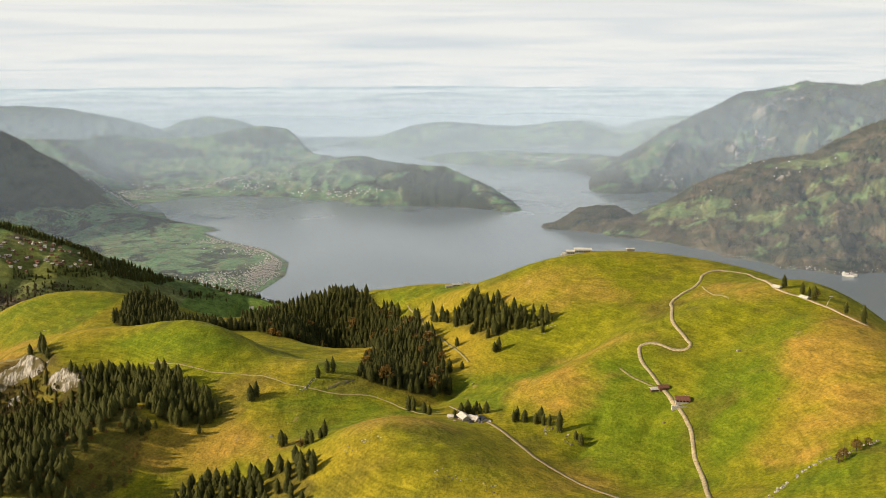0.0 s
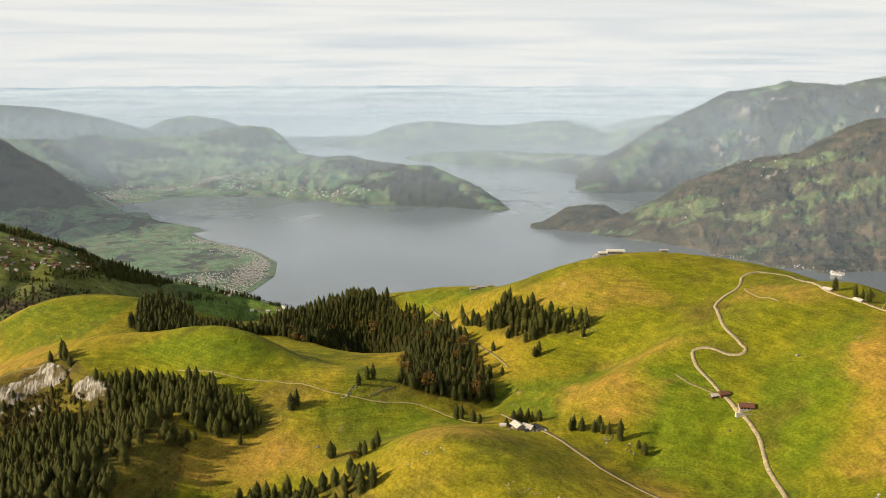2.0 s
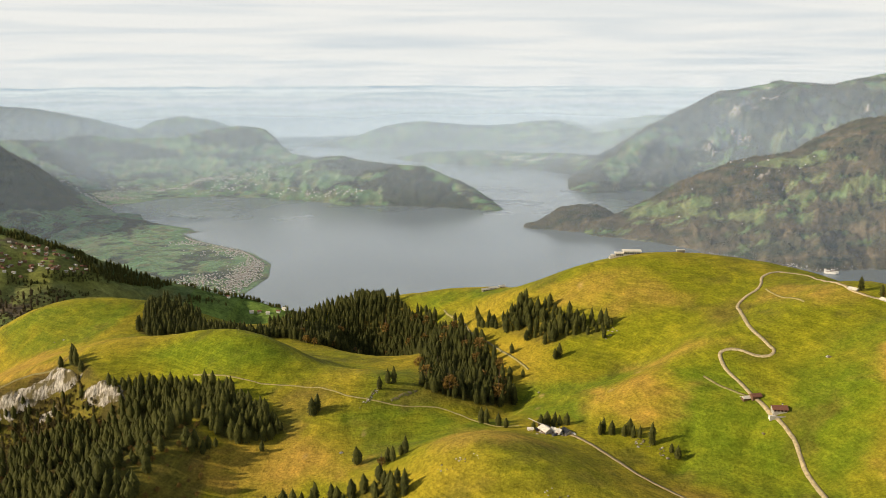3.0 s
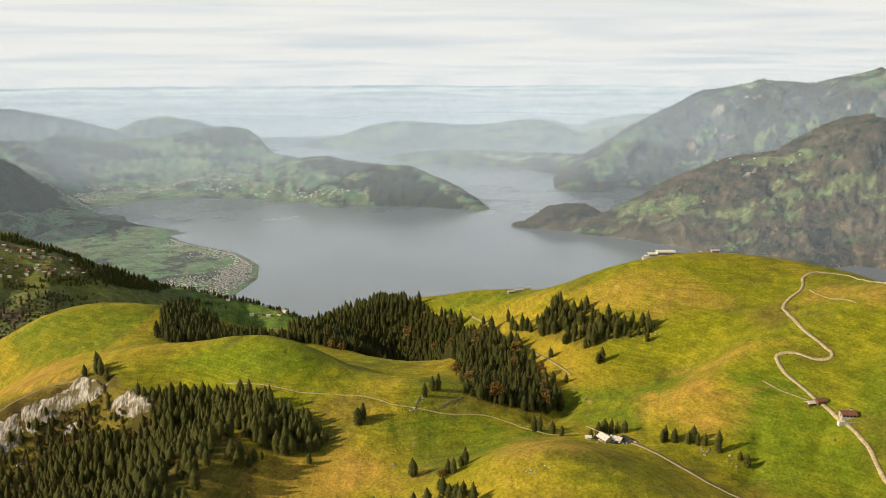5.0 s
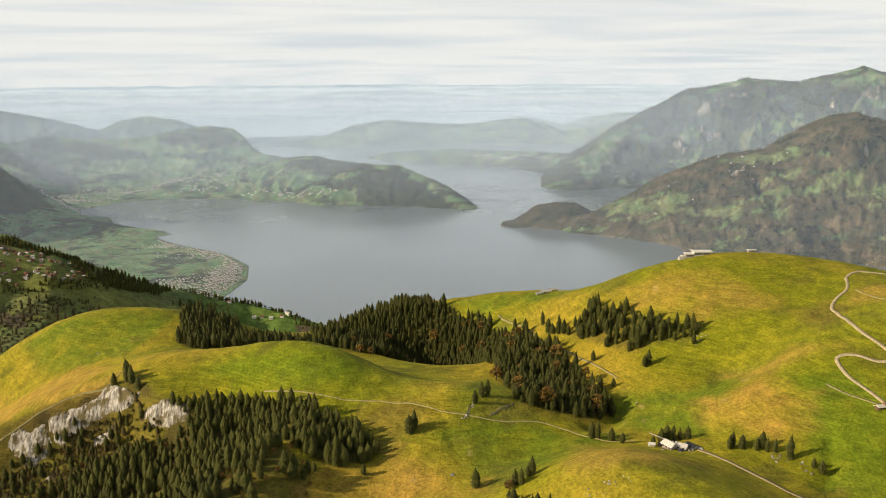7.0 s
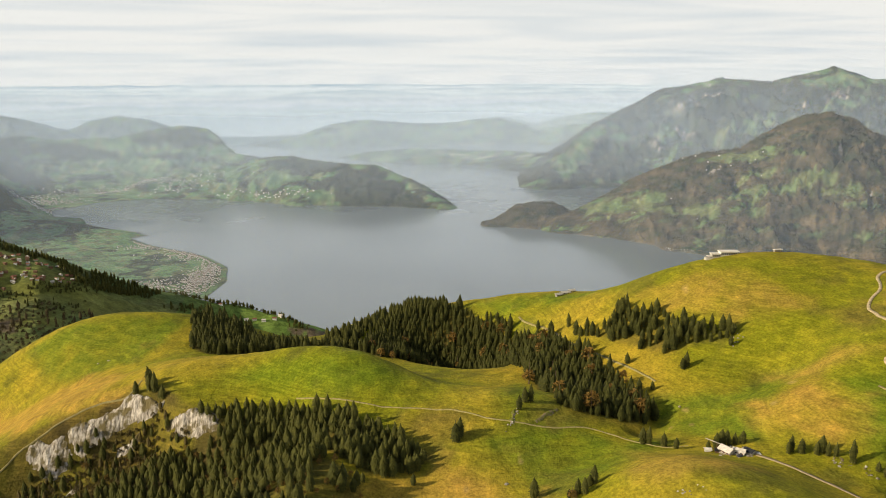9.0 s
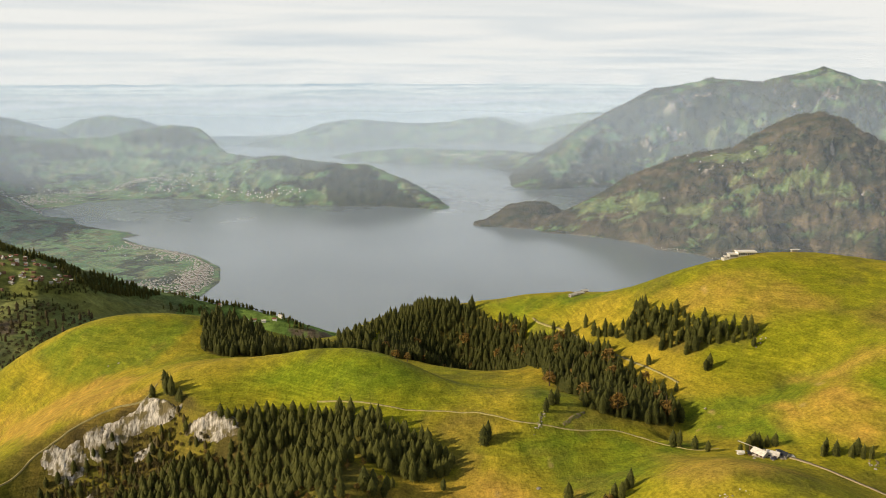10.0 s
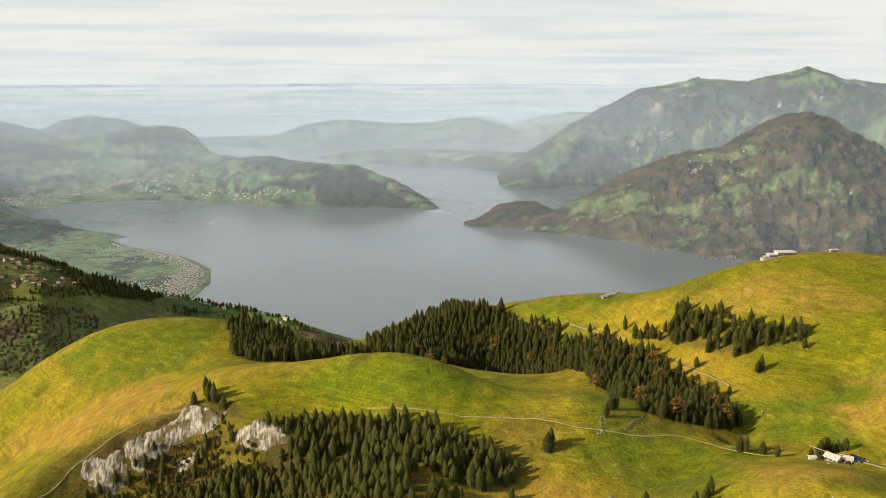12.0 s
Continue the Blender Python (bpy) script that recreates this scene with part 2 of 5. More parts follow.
MASSES = [  # name, crest, power right, power left, roughness, step, seed
    ("middle", MIDDLE_SPUR, 1.0, 1.0, 0.06, 120, 2), ("dark", DARK_MOUNTAIN, 1.15, 1.1, 0.2, 160, 3), ("lower", LOWER_SPUR, 1.2, 1.2, 0.2, 150, 4),
    ("long", LONG_MOUNTAIN, 1.25, 0.8, 0.13, 120, 5), ("promontory", PROMONTORY, 0.85, 0.8, 0.22, 110, 6), ("sharp", SHARP_MOUNTAIN, 1.0, 0.9, 0.24, 130, 7),
    ("islet", ISLET, 0.6, 0.6, 0.15, 60, 8), ("broad", BROAD_MOUNTAIN, 0.95, 0.9, 0.33, 190, 9), ("spit", SPIT, 0.7, 0.7, 0.12, 110, 10),
    ("far", FAR_SHORE, 0.9, 0.9, 0.10, 200, 11), ("blue", BLUE_RANGE, 1.0, 1.0, 0.25, 200, 12), ("hill", BLUE_HILL, 1.0, 1.0, 0.2, 150, 13)]


def ground_parts(x, y):
    x, y = np.asarray(x, float), np.asarray(y, float)
    layers = [("alp", alp(x, y)), ("plain", plain(x, y)), ("country", far_country(x, y))]
    for name, line, pr, pl, rough, size, seed in MASSES:
        layers.append((name, ridge(x, y, line, pr, pl, rough, size, seed)))
    return layers


def ground_z(x, y):
    return np.maximum(np.max([z for _, z in ground_parts(x, y)], axis=0), -14.0)


# ---------------------------------------------------------------- materials
def material(name, build):
    m = bpy.data.materials.new(name)
    m.use_nodes = True
    nt = m.node_tree
    nt.nodes.clear()
    out = nt.nodes.new("ShaderNodeOutputMaterial")
    nt.links.new(build(nt), out.inputs[0])
    return m


def node(nt, kind, **inputs):
    n = nt.nodes.new(kind)
    for k, v in inputs.items():
        sock = n.inputs[k.replace("_", " ")]
        if isinstance(v, bpy.types.NodeSocket):
            nt.links.new(v, sock)
        else:
            sock.default_value = v
    return n


def math_node(nt, op, a, b=0.0, clamp=False):
    n = nt.nodes.new("ShaderNodeMath")
    n.operation, n.use_clamp = op, clamp
    for i, v in enumerate((a, b)):
        if isinstance(v, bpy.types.NodeSocket):
            nt.links.new(v, n.inputs[i])
        else:
            n.inputs[i].default_value = v
    return n.outputs[0]


def mix_color(nt, fac, a, b, blend="MIX"):
    n = nt.nodes.new("ShaderNodeMix")
    n.data_type, n.blend_type = "RGBA", blend
    for i, v in ((0, fac), (6, a), (7, b)):
        if isinstance(v, bpy.types.NodeSocket):
            nt.links.new(v, n.inputs[i])
        else:
            n.inputs[i].default_value = v if i == 0 else (*v, 1)
    return n.outputs[2]


def noise_node(nt, scale, detail=4, rough=0.55, vector=None):
    n = node(nt, "ShaderNodeTexNoise", Scale=scale, Detail=detail, Roughness=rough)
    if vector is None:
        vector = nt.nodes.new("ShaderNodeNewGeometry").outputs["Position"]
    nt.links.new(vector, n.inputs["Vector"])
    return n.outputs["Fac"]


def spread(nt, v, lo, hi, a=0.0, b=1.0):
    n = node(nt, "ShaderNodeMapRange", Value=v)
    for i, q in zip((1, 2, 3, 4), (lo, hi, a, b)):
        n.inputs[i].default_value = q
    return n.outputs[0]


def attribute(nt, name):
    n = nt.nodes.new("ShaderNodeAttribute")
    n.attribute_name = name
    return n


def build_ground(nt):
    """Turf, dry grass, bare rock and far woods, mixed by the cover laid on the ground."""
    cover = attribute(nt, "cover").outputs["Color"]
    near = attribute(nt, "near").outputs["Fac"]
    tufts = noise_node(nt, 1.5, 6, 0.7)
    clumps = noise_node(nt, 0.26, 5, 0.62)
    broad = noise_node(nt, 0.05, 4, 0.6)
    pos = nt.nodes.new("ShaderNodeNewGeometry").outputs["Position"]
    lay = nt.nodes.new("ShaderNodeMapping")
    lay.inputs["Scale"].default_value = (0.16, 0.16, 3.2)   # follows the contours, as cattle tracks do
    nt.links.new(pos, lay.inputs[0])
    streaks = noise_node(nt, 0.75, 4, 0.6, lay.outputs[0])
    fine = math_node(nt, "MULTIPLY", math_node(nt, "MULTIPLY", spread(nt, tufts, 0.3, 0.7, 0.58, 1.42), spread(nt, clumps, 0.3, 0.7, 0.76, 1.24)), spread(nt, math_node(nt, "MULTIPLY", math_node(nt, "SUBTRACT", streaks, 0.5), spread(nt, broad, 0.38, 0.62, 0.2, 1.8)), -0.18, 0.18, 0.82, 1.18))
    far_tex = math_node(nt, "MULTIPLY", spread(nt, noise_node(nt, 0.16, 6, 0.8), 0.34, 0.66, 0.30, 1.70), spread(nt, broad, 0.3, 0.7, 0.80, 1.20))
    fields = node(nt, "ShaderNodeTexVoronoi", Scale=0.030, Vector=pos)      # meadows and stands of wood, each with its own tone
    far_tex = math_node(nt, "MULTIPLY", far_tex, spread(nt, node(nt, "ShaderNodeSeparateXYZ", Vector=fields.outputs["Color"]).outputs[0], 0, 1, 0.74, 1.26))
    grain = nt.nodes.new("ShaderNodeMix")
    grain.data_type = "FLOAT"
    nt.links.new(near, grain.inputs[0])
    nt.links.new(far_tex, grain.inputs[2])
    nt.links.new(fine, grain.inputs[3])
    col = nt.nodes.new("ShaderNodeVectorMath")
    col.operation = "SCALE"
    nt.links.new(cover, col.inputs[0])
    nt.links.new(grain.outputs[0], col.inputs[3])
    bleach = math_node(nt, "MULTIPLY", spread(nt, math_node(nt, "ADD", math_node(nt, "MULTIPLY", streaks, 0.25), math_node(nt, "MULTIPLY", clumps, 0.75)), 0.47, 0.68), near)
    warm = mix_color(nt, bleach, (1.0, 1.0, 1.0), (1.15, 1.04, 1.05))
    tint = nt.nodes.new("ShaderNodeVectorMath")
    tint.operation = "MULTIPLY"
    nt.links.new(col.outputs[0], tint.inputs[0])
    nt.links.new(warm, tint.inputs[1])
    col = tint
    bump = node(nt, "ShaderNodeBump", Strength=0.55, Distance=0.4, Height=tufts)
    bump2 = node(nt, "ShaderNodeBump", Strength=0.45, Distance=1.6, Height=clumps, Normal=bump.outputs[0])
    return node(nt, "ShaderNodeBsdfPrincipled", Base_Color=col.outputs[0], Roughness=0.95, Normal=bump2.outputs[0], **{"Specular IOR Level": 0.1}).outputs[0]


def build_water(nt):
    pos = nt.nodes.new("ShaderNodeNewGeometry").outputs["Position"]
    streak = noise_node(nt, 0.004, 5, 0.6, pos)
    return node(nt, "ShaderNodeBsdfPrincipled", Base_Color=(0.165, 0.190, 0.205, 1), Roughness=spread(nt, streak, 0.38, 0.62, 0.17, 0.25), IOR=1.45).outputs[0]


def plain_build(color, rough=0.8, vary=0.25, scale=2.0, bump=0.2, metal=0.0):
    def build(nt):
        n = noise_node(nt, scale, 5, 0.6)
        rnd = nt.nodes.new("ShaderNodeObjectInfo").outputs["Random"]
        tone = math_node(nt, "MULTIPLY", spread(nt, n, 0.3, 0.7, 1 - vary, 1 + vary), spread(nt, rnd, 0, 1, 0.85, 1.15))
        c = node(nt, "ShaderNodeVectorMath")
        c.operation = "SCALE"
        c.inputs[0].default_value = color
        nt.links.new(tone, c.inputs[3])
        b = node(nt, "ShaderNodeBump", Strength=bump, Distance=0.05, Height=n)
        return node(nt, "ShaderNodeBsdfPrincipled", Base_Color=c.outputs[0], Roughness=rough, Metallic=metal, Normal=b.outputs[0], **{"Specular IOR Level": 0.25}).outputs[0]
    return build


def build_needles(a, b):
    def build(nt):
        rnd = nt.nodes.new("ShaderNodeObjectInfo").outputs["Random"]
        isl = nt.nodes.new("ShaderNodeNewGeometry").outputs["Random Per Island"]
        n = noise_node(nt, 2.5, 4, 0.7)
        mixv = math_node(nt, "ADD", math_node(nt, "MULTIPLY", rnd, 0.3), math_node(nt, "ADD", math_node(nt, "MULTIPLY", isl, 0.3), math_node(nt, "MULTIPLY", spread(nt, n, 0.3, 0.7), 0.4)))
        c = mix_color(nt, mixv, a, b)
        return node(nt, "ShaderNodeBsdfPrincipled", Base_Color=c, Roughness=0.85, **{"Specular IOR Level": 0.15}).outputs[0]
    return build


M_GROUND = material("ground_cover", build_ground)
M_WATER = material("lake_water", build_water)
M_NEEDLES = material("spruce_needles", build_needles((0.014, 0.019, 0.004), (0.112, 0.105, 0.018)))
M_AUTUMN = material("autumn_leaves", build_needles((0.10, 0.075, 0.02), (0.30, 0.16, 0.03)))
M_BARK = material("bark", plain_build((0.09, 0.06, 0.04), 0.9, 0.4, 6))
M_GRAVEL = material("gravel_track", plain_build((0.50, 0.385, 0.205), 0.95, 0.4, 1.6, 0.5))


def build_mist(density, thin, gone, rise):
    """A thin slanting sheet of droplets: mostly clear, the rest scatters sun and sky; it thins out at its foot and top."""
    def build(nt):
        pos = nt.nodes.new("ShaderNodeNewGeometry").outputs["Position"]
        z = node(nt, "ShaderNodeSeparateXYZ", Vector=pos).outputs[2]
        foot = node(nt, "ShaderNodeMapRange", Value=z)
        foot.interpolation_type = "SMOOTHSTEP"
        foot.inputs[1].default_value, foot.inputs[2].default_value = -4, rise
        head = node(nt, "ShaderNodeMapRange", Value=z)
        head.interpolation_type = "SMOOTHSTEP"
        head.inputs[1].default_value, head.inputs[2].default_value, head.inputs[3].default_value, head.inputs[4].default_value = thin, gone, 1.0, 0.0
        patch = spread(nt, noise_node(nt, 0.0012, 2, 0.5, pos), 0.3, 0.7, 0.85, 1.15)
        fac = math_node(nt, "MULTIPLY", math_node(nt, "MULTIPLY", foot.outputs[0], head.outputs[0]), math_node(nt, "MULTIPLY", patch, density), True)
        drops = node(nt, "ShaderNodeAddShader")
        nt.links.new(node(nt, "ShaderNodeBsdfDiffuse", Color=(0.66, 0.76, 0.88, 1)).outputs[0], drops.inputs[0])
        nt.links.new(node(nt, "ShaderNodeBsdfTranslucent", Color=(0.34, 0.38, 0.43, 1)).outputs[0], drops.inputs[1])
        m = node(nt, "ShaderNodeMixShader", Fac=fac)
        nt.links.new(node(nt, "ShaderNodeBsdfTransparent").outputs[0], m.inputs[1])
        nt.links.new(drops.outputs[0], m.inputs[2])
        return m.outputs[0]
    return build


# ---------------------------------------------------------------- mesh helpers
def mesh_from(name, verts, faces, smooth=True):
    """verts: (n, 3); faces: (m, 3 or 4) index arrays."""
    verts, faces = np.asarray(verts, np.float32), np.asarray(faces, np.int32)
    k = faces.shape[1]
    me = bpy.data.meshes.new(name)
    me.vertices.add(len(verts))
    me.vertices.foreach_set("co", verts.ravel())
    me.loops.add(faces.size)
    me.loops.foreach_set("vertex_index", faces.ravel())
    me.polygons.add(len(faces))
    me.polygons.foreach_set("loop_start", np.arange(0, faces.size, k, dtype=np.int32))
    me.polygons.foreach_set("use_smooth", np.full(len(faces), smooth))
    me.update(calc_edges=True)
    return me


def part(name, data, mat, parent, label=""):
    """Links a bmesh or a mesh as one object under a thing."""
    if isinstance(data, bmesh.types.BMesh):
        me = bpy.data.meshes.new(name)
        data.to_mesh(me)
        data.free()
        data = me
    if mat and not data.materials:
        data.materials.append(mat)
    ob = new(name, data)
    ob.parent = parent
    if label:
        tagged(ob, label)
    return ob


def ground_at(x, y):
    return float(ground_z(np.array([x], float), np.array([y], float))[0])


# ---------------------------------------------------------------- ground
WOOD_MAIN = [(-71.8, 303), (-67.5, 319), (-56.7, 323), (-41.2, 319.6), (-23.8, 316.6), (-21.0, 310.8), (-19.0, 298.4), (-12.5, 283.5), (-5.3, 255.5), (-0.9, 233.0),
             (1.5, 214), (-5.9, 209.5), (-17.3, 210.7), (-23.2, 212), (-24, 250), (-18.8, 279.6), (-33.5, 298.4), (-46.0, 297.0), (-58.0, 290.8), (-66.0, 291.8)]
WOOD_RIDGE = [(-80, 308), (-68, 324), (-52, 340), (-36, 356), (-14, 360), (-14, 366), (-42, 364), (-72, 340), (-86, 318)]
WOOD_SADDLE = [(-62, 318), (-60, 332), (-56, 341), (-44, 344), (-36, 336), (-30, 326), (-27, 316), (-40, 318)]
WOOD_BACK = [(-75, 300), (-64, 326), (-50, 343), (-38, 338), (-31, 318), (-22, 302), (-14, 284), (-10, 264), (-20, 252), (-27, 282), (-36, 295), (-50, 292)]
WOOD_EAST = [(1.8, 266), (6.3, 268.1), (9.5, 270), (17.5, 258), (24.7, 245.7), (32.8, 238.9), (28.6, 234.9), (20, 238.8), (13.7, 239.6), (7.5, 249.6), (3, 257.6), (-4.4, 270.2)]
WOOD_DOME = [(-130.3, 301.0), (-122.8, 292.4), (-109.4, 294.2), (-100.4, 297), (-86, 299), (-74, 299), (-74, 307), (-92, 309), (-107.4, 314.1), (-117.1, 330.3), (-130.1, 338.5), (-135.4, 333.3)]
WOOD_FRONT = [(-135, 248.4), (-120.2, 235.7), (-116.6, 231), (-109.4, 230.1), (-101.1, 230.9), (-88.9, 224.6), (-79, 216), (-71.6, 209.5), (-63.2, 202.9), (-57.6, 196.6),
              (-61.6, 192.2), (-73, 190.7), (-77.6, 195.1), (-84, 201), (-90, 204), (-95, 205.7), (-107.5, 222.5), (-107.9, 227.5), (-118.2, 231.2), (-121.7, 235.2), (-128, 243)]
WOOD_RAVINE = [(-146.8, 215.9), (-130, 223), (-120, 226), (-108, 222), (-94, 206), (-86, 201), (-80, 195), (-74, 188), (-74, 178), (-72, 168), (-80, 152), (-112, 156), (-140, 172), (-158, 195)]
WOOD_LOW = [(-60.2, 169), (-50.1, 166.9), (-40, 161), (-33.9, 164.2), (-29.9, 158.5), (-27.5, 149.2), (-33.8, 145), (-50, 148), (-60, 156)]
BARE = [(28.1, 263.4, 1.1), (32.3, 207.6, 1.0), (8, 213, 0.8), (5.3, 203.1, 0.8), (1.3, 205.7, 0.6), (-38.8, 191.8, 0.8), (35.2, 261.4, 0.6), (47.4, 250.4, 0.7), (-52, 183.7, 1.2), (-11.6, 170.8, 0.6), (23.2, 199, 0.8), (85.7, 186.3, 0.7)]


# meadows, woods and bare rock on the mountains, and the swards of the alp, by outline
SHARP_MEADOWS = [[(516, 2044), (593, 2007), (637, 1962), (702, 1943), (687, 1903), (572, 1983), (514, 2009)],
    [(617, 1945), (672, 1901), (725, 1826), (771, 1806), (766, 1778), (746, 1778), (691, 1841)],
    [(809, 1990), (881, 1984), (941, 1954), (975, 1908), (966, 1891), (924, 1919), (848, 1944)],
    [(909, 1804), (959, 1796), (988, 1775), (1015, 1750), (1017, 1729), (967, 1758), (918, 1792), (827, 1806)],
    [(955, 1736), (1016, 1725), (1064, 1715), (1050, 1670), (981, 1732)],
    [(896, 1890), (942, 1869), (918, 1849), (853, 1886)],
    [(690, 1740), (712, 1744), (710, 1708), (682, 1720)]]
BROAD_MEADOWS = [[(1263, 2905), (1404, 2946), (1489, 2981), (1495, 2906), (1380, 2852), (1272, 2853)],
    [(958, 2872), (1097, 2899), (1110, 2876), (1022, 2868)],
    [(1668, 2970), (1752, 2958), (1780, 2857), (1856, 2862)],
    [(1828, 2799), (1955, 2791), (1933, 2756), (1850, 2740)],
    [(1770, 3199), (1910, 3187), (2160, 3209), (1882, 3101)],
    [(1392, 3232), (1290, 3219), (1140, 3198)],
    [(646, 2875), (783, 3027), (912, 3112), (809, 2960), (747, 2872), (672, 2808)]]
BROAD_SCARS = [[(1195, 3127), (1222, 3109), (1224, 3067), (1199, 3095)],
    [(1141, 3024), (1212, 3047), (1217, 2978), (1186, 2847), (1201, 2990), (1161, 3005)],
    [(1048, 2991), (1097, 3044), (1082, 2949), (1057, 2966)],
    [(1230, 3133), (1386, 3165), (1380, 3101), (1249, 3121)],
    [(1786, 3055), (1863, 3084), (1814, 2969), (1754, 2964)]]
LONG_WOODS = [[(-920, 3183), (-794, 3208), (-684, 3213), (-515, 3100), (-586, 3145), (-667, 3113), (-783, 3152), (-870, 3155)],
    [(-766, 3124), (-696, 3065), (-708, 3017), (-749, 3045)],
    [(-1292, 3082), (-1108, 3158), (-945, 3109), (-1082, 3070), (-1191, 3083)],
    [(-1422, 2956), (-1349, 2972), (-1268, 3009), (-1063, 2938), (-1092, 2898), (-1350, 2900)]]
PROMONTORY_WOODS = [[(-279, 2859), (-115, 2718), (-58, 2637), (-2, 2623), (198, 2383), (149, 2408), (-4, 2422), (-109, 2505), (-129, 2572), (-114, 2664), (-228, 2693), (-400, 2864)],
    [(-359, 2680), (-224, 2643), (-130, 2607), (-147, 2570), (-318, 2644)]]
RUST = [[(19, 203), (27, 200), (34, 201), (36, 189), (32, 182), (26, 174), (23, 175), (20, 185)],
    [(63, 148), (73, 159), (81, 177), (101, 189), (103, 181), (87, 148), (75, 144), (67, 139)],
    [(-74, 180), (-65, 194), (-51, 192), (-42, 178), (-51, 178), (-62, 174), (-71, 178)],
    [(-74, 178), (-62, 193), (-51, 193), (-41, 178), (-38, 166), (-73, 175)],
    [(-159, 245), (-148, 251), (-135, 253), (-134, 245), (-142, 244), (-151, 241), (-157, 241)],
    [(-191, 281), (-200, 303), (-178, 294), (-153, 289), (-140, 267), (-147, 247), (-166, 243)]]
OCHRE = [[(-21, 168), (-16, 190), (-7, 184), (1, 163), (-9, 158)],
    [(-23, 171), (-11, 187), (-6, 172), (-11, 160), (-21, 162)],
    [(33, 217), (39, 213), (47, 215), (55, 204), (40, 203), (34, 202)],
    [(13, 272), (28, 271), (49, 266), (60, 244), (48, 238), (33, 242), (20, 261)],
    [(78, 244), (88, 238), (94, 210), (79, 210), (73, 233)],
    [(18, 138), (24, 153), (34, 154), (36, 146)]]
BROWN = [[(-62, 199), (-60, 209), (-55, 218), (-46, 201), (-57, 196)],
    [(-34, 210), (-24, 216), (-8, 211), (-3, 207), (-25, 203), (-35, 204)],
    [(59, 236), (72, 239), (69, 224), (57, 216)]]
LUSH_A = [[(38, 198), (50, 197), (54, 176), (50, 143), (36, 150), (26, 164), (34, 184)],
    [(62, 189), (91, 196), (74, 162), (62, 149), (52, 141), (55, 167)],
    [(61, 129), (71, 135), (81, 138), (69, 116), (58, 125)],
    [(-51, 191), (-38, 199), (-21, 202), (-4, 196), (-9, 188), (-22, 171), (-31, 173), (-38, 171), (-43, 189)],
    [(0, 221), (18, 219), (40, 216), (25, 203), (17, 199), (13, 187), (0, 204)]]
LUSH_B = [[(-192, 325), (-176, 330), (-143, 329), (-137, 323), (-147, 295), (-167, 294)],
    [(-109, 244), (-92, 244), (-72, 243), (-59, 231), (-64, 219), (-81, 225)],
    [(-38, 223), (-28, 247), (-20, 204), (-28, 195), (-45, 192), (-56, 199), (-41, 203)],
    [(-34, 334), (-18, 328), (-2, 323), (12, 303), (-15, 310), (-13, 290), (-22, 315)]]


def within(x, y, outlines, edge, wobble):
    """1 inside any of the outlines, fading over edge metres; wobble: metres by which the border wanders."""
    out = np.full(np.shape(x), -1e9)
    for poly in outlines:
        xs, ys = [q[0] for q in poly], [q[1] for q in poly]
        near = (x > min(xs) - 60) & (x < max(xs) + 60) & (y > min(ys) - 60) & (y < max(ys) + 60)
        if near.any():
            out[near] = np.maximum(out[near], inside(x[near], y[near], poly))
    return smoothstep(-edge, edge, out + wobble)


WOODED = {"middle": -0.30, "dark": 0.5, "lower": 0.05, "long": -0.13, "promontory": -0.20, "sharp": 0.30, "islet": 0.6, "broad": 0.22,
          "spit": -0.05, "far": -0.02, "blue": 0.3, "hill": 0.2, "plain": -0.2, "country": 0.0, "alp": -1}


def wood_share(x, y, z, kind, top, m1, m2):
    """How far a place is wooded: by mountain, by height on it, and by chance."""
    b = np.array([WOODED[k] for k in kind])[top]
    name = np.array(kind)[top]
    sway = 26 * m2 + 14 * m1
    b = b + np.where(name == "sharp", -0.60 * within(x, y, SHARP_MEADOWS, 6, sway) + np.where(z > 215, 0.3, 0), 0)
    b = b + np.where(name == "broad", -0.75 * within(x, y, BROAD_MEADOWS, 8, sway) + np.where(z > 345, -0.25, 0), 0)
    b = b + np.where(name == "long", 0.75 * within(x, y, LONG_WOODS, 8, sway), 0)
    b = b + np.where(name == "promontory", 0.95 * within(x, y, PROMONTORY_WOODS, 8, sway), 0)
    b = b + np.where(name == "dark", np.where(z < 60 + 40 * m1, -0.75, 0.2), 0)
    return smoothstep(-0.02, 0.03, b + 0.75 * m1 + 0.55 * m2)


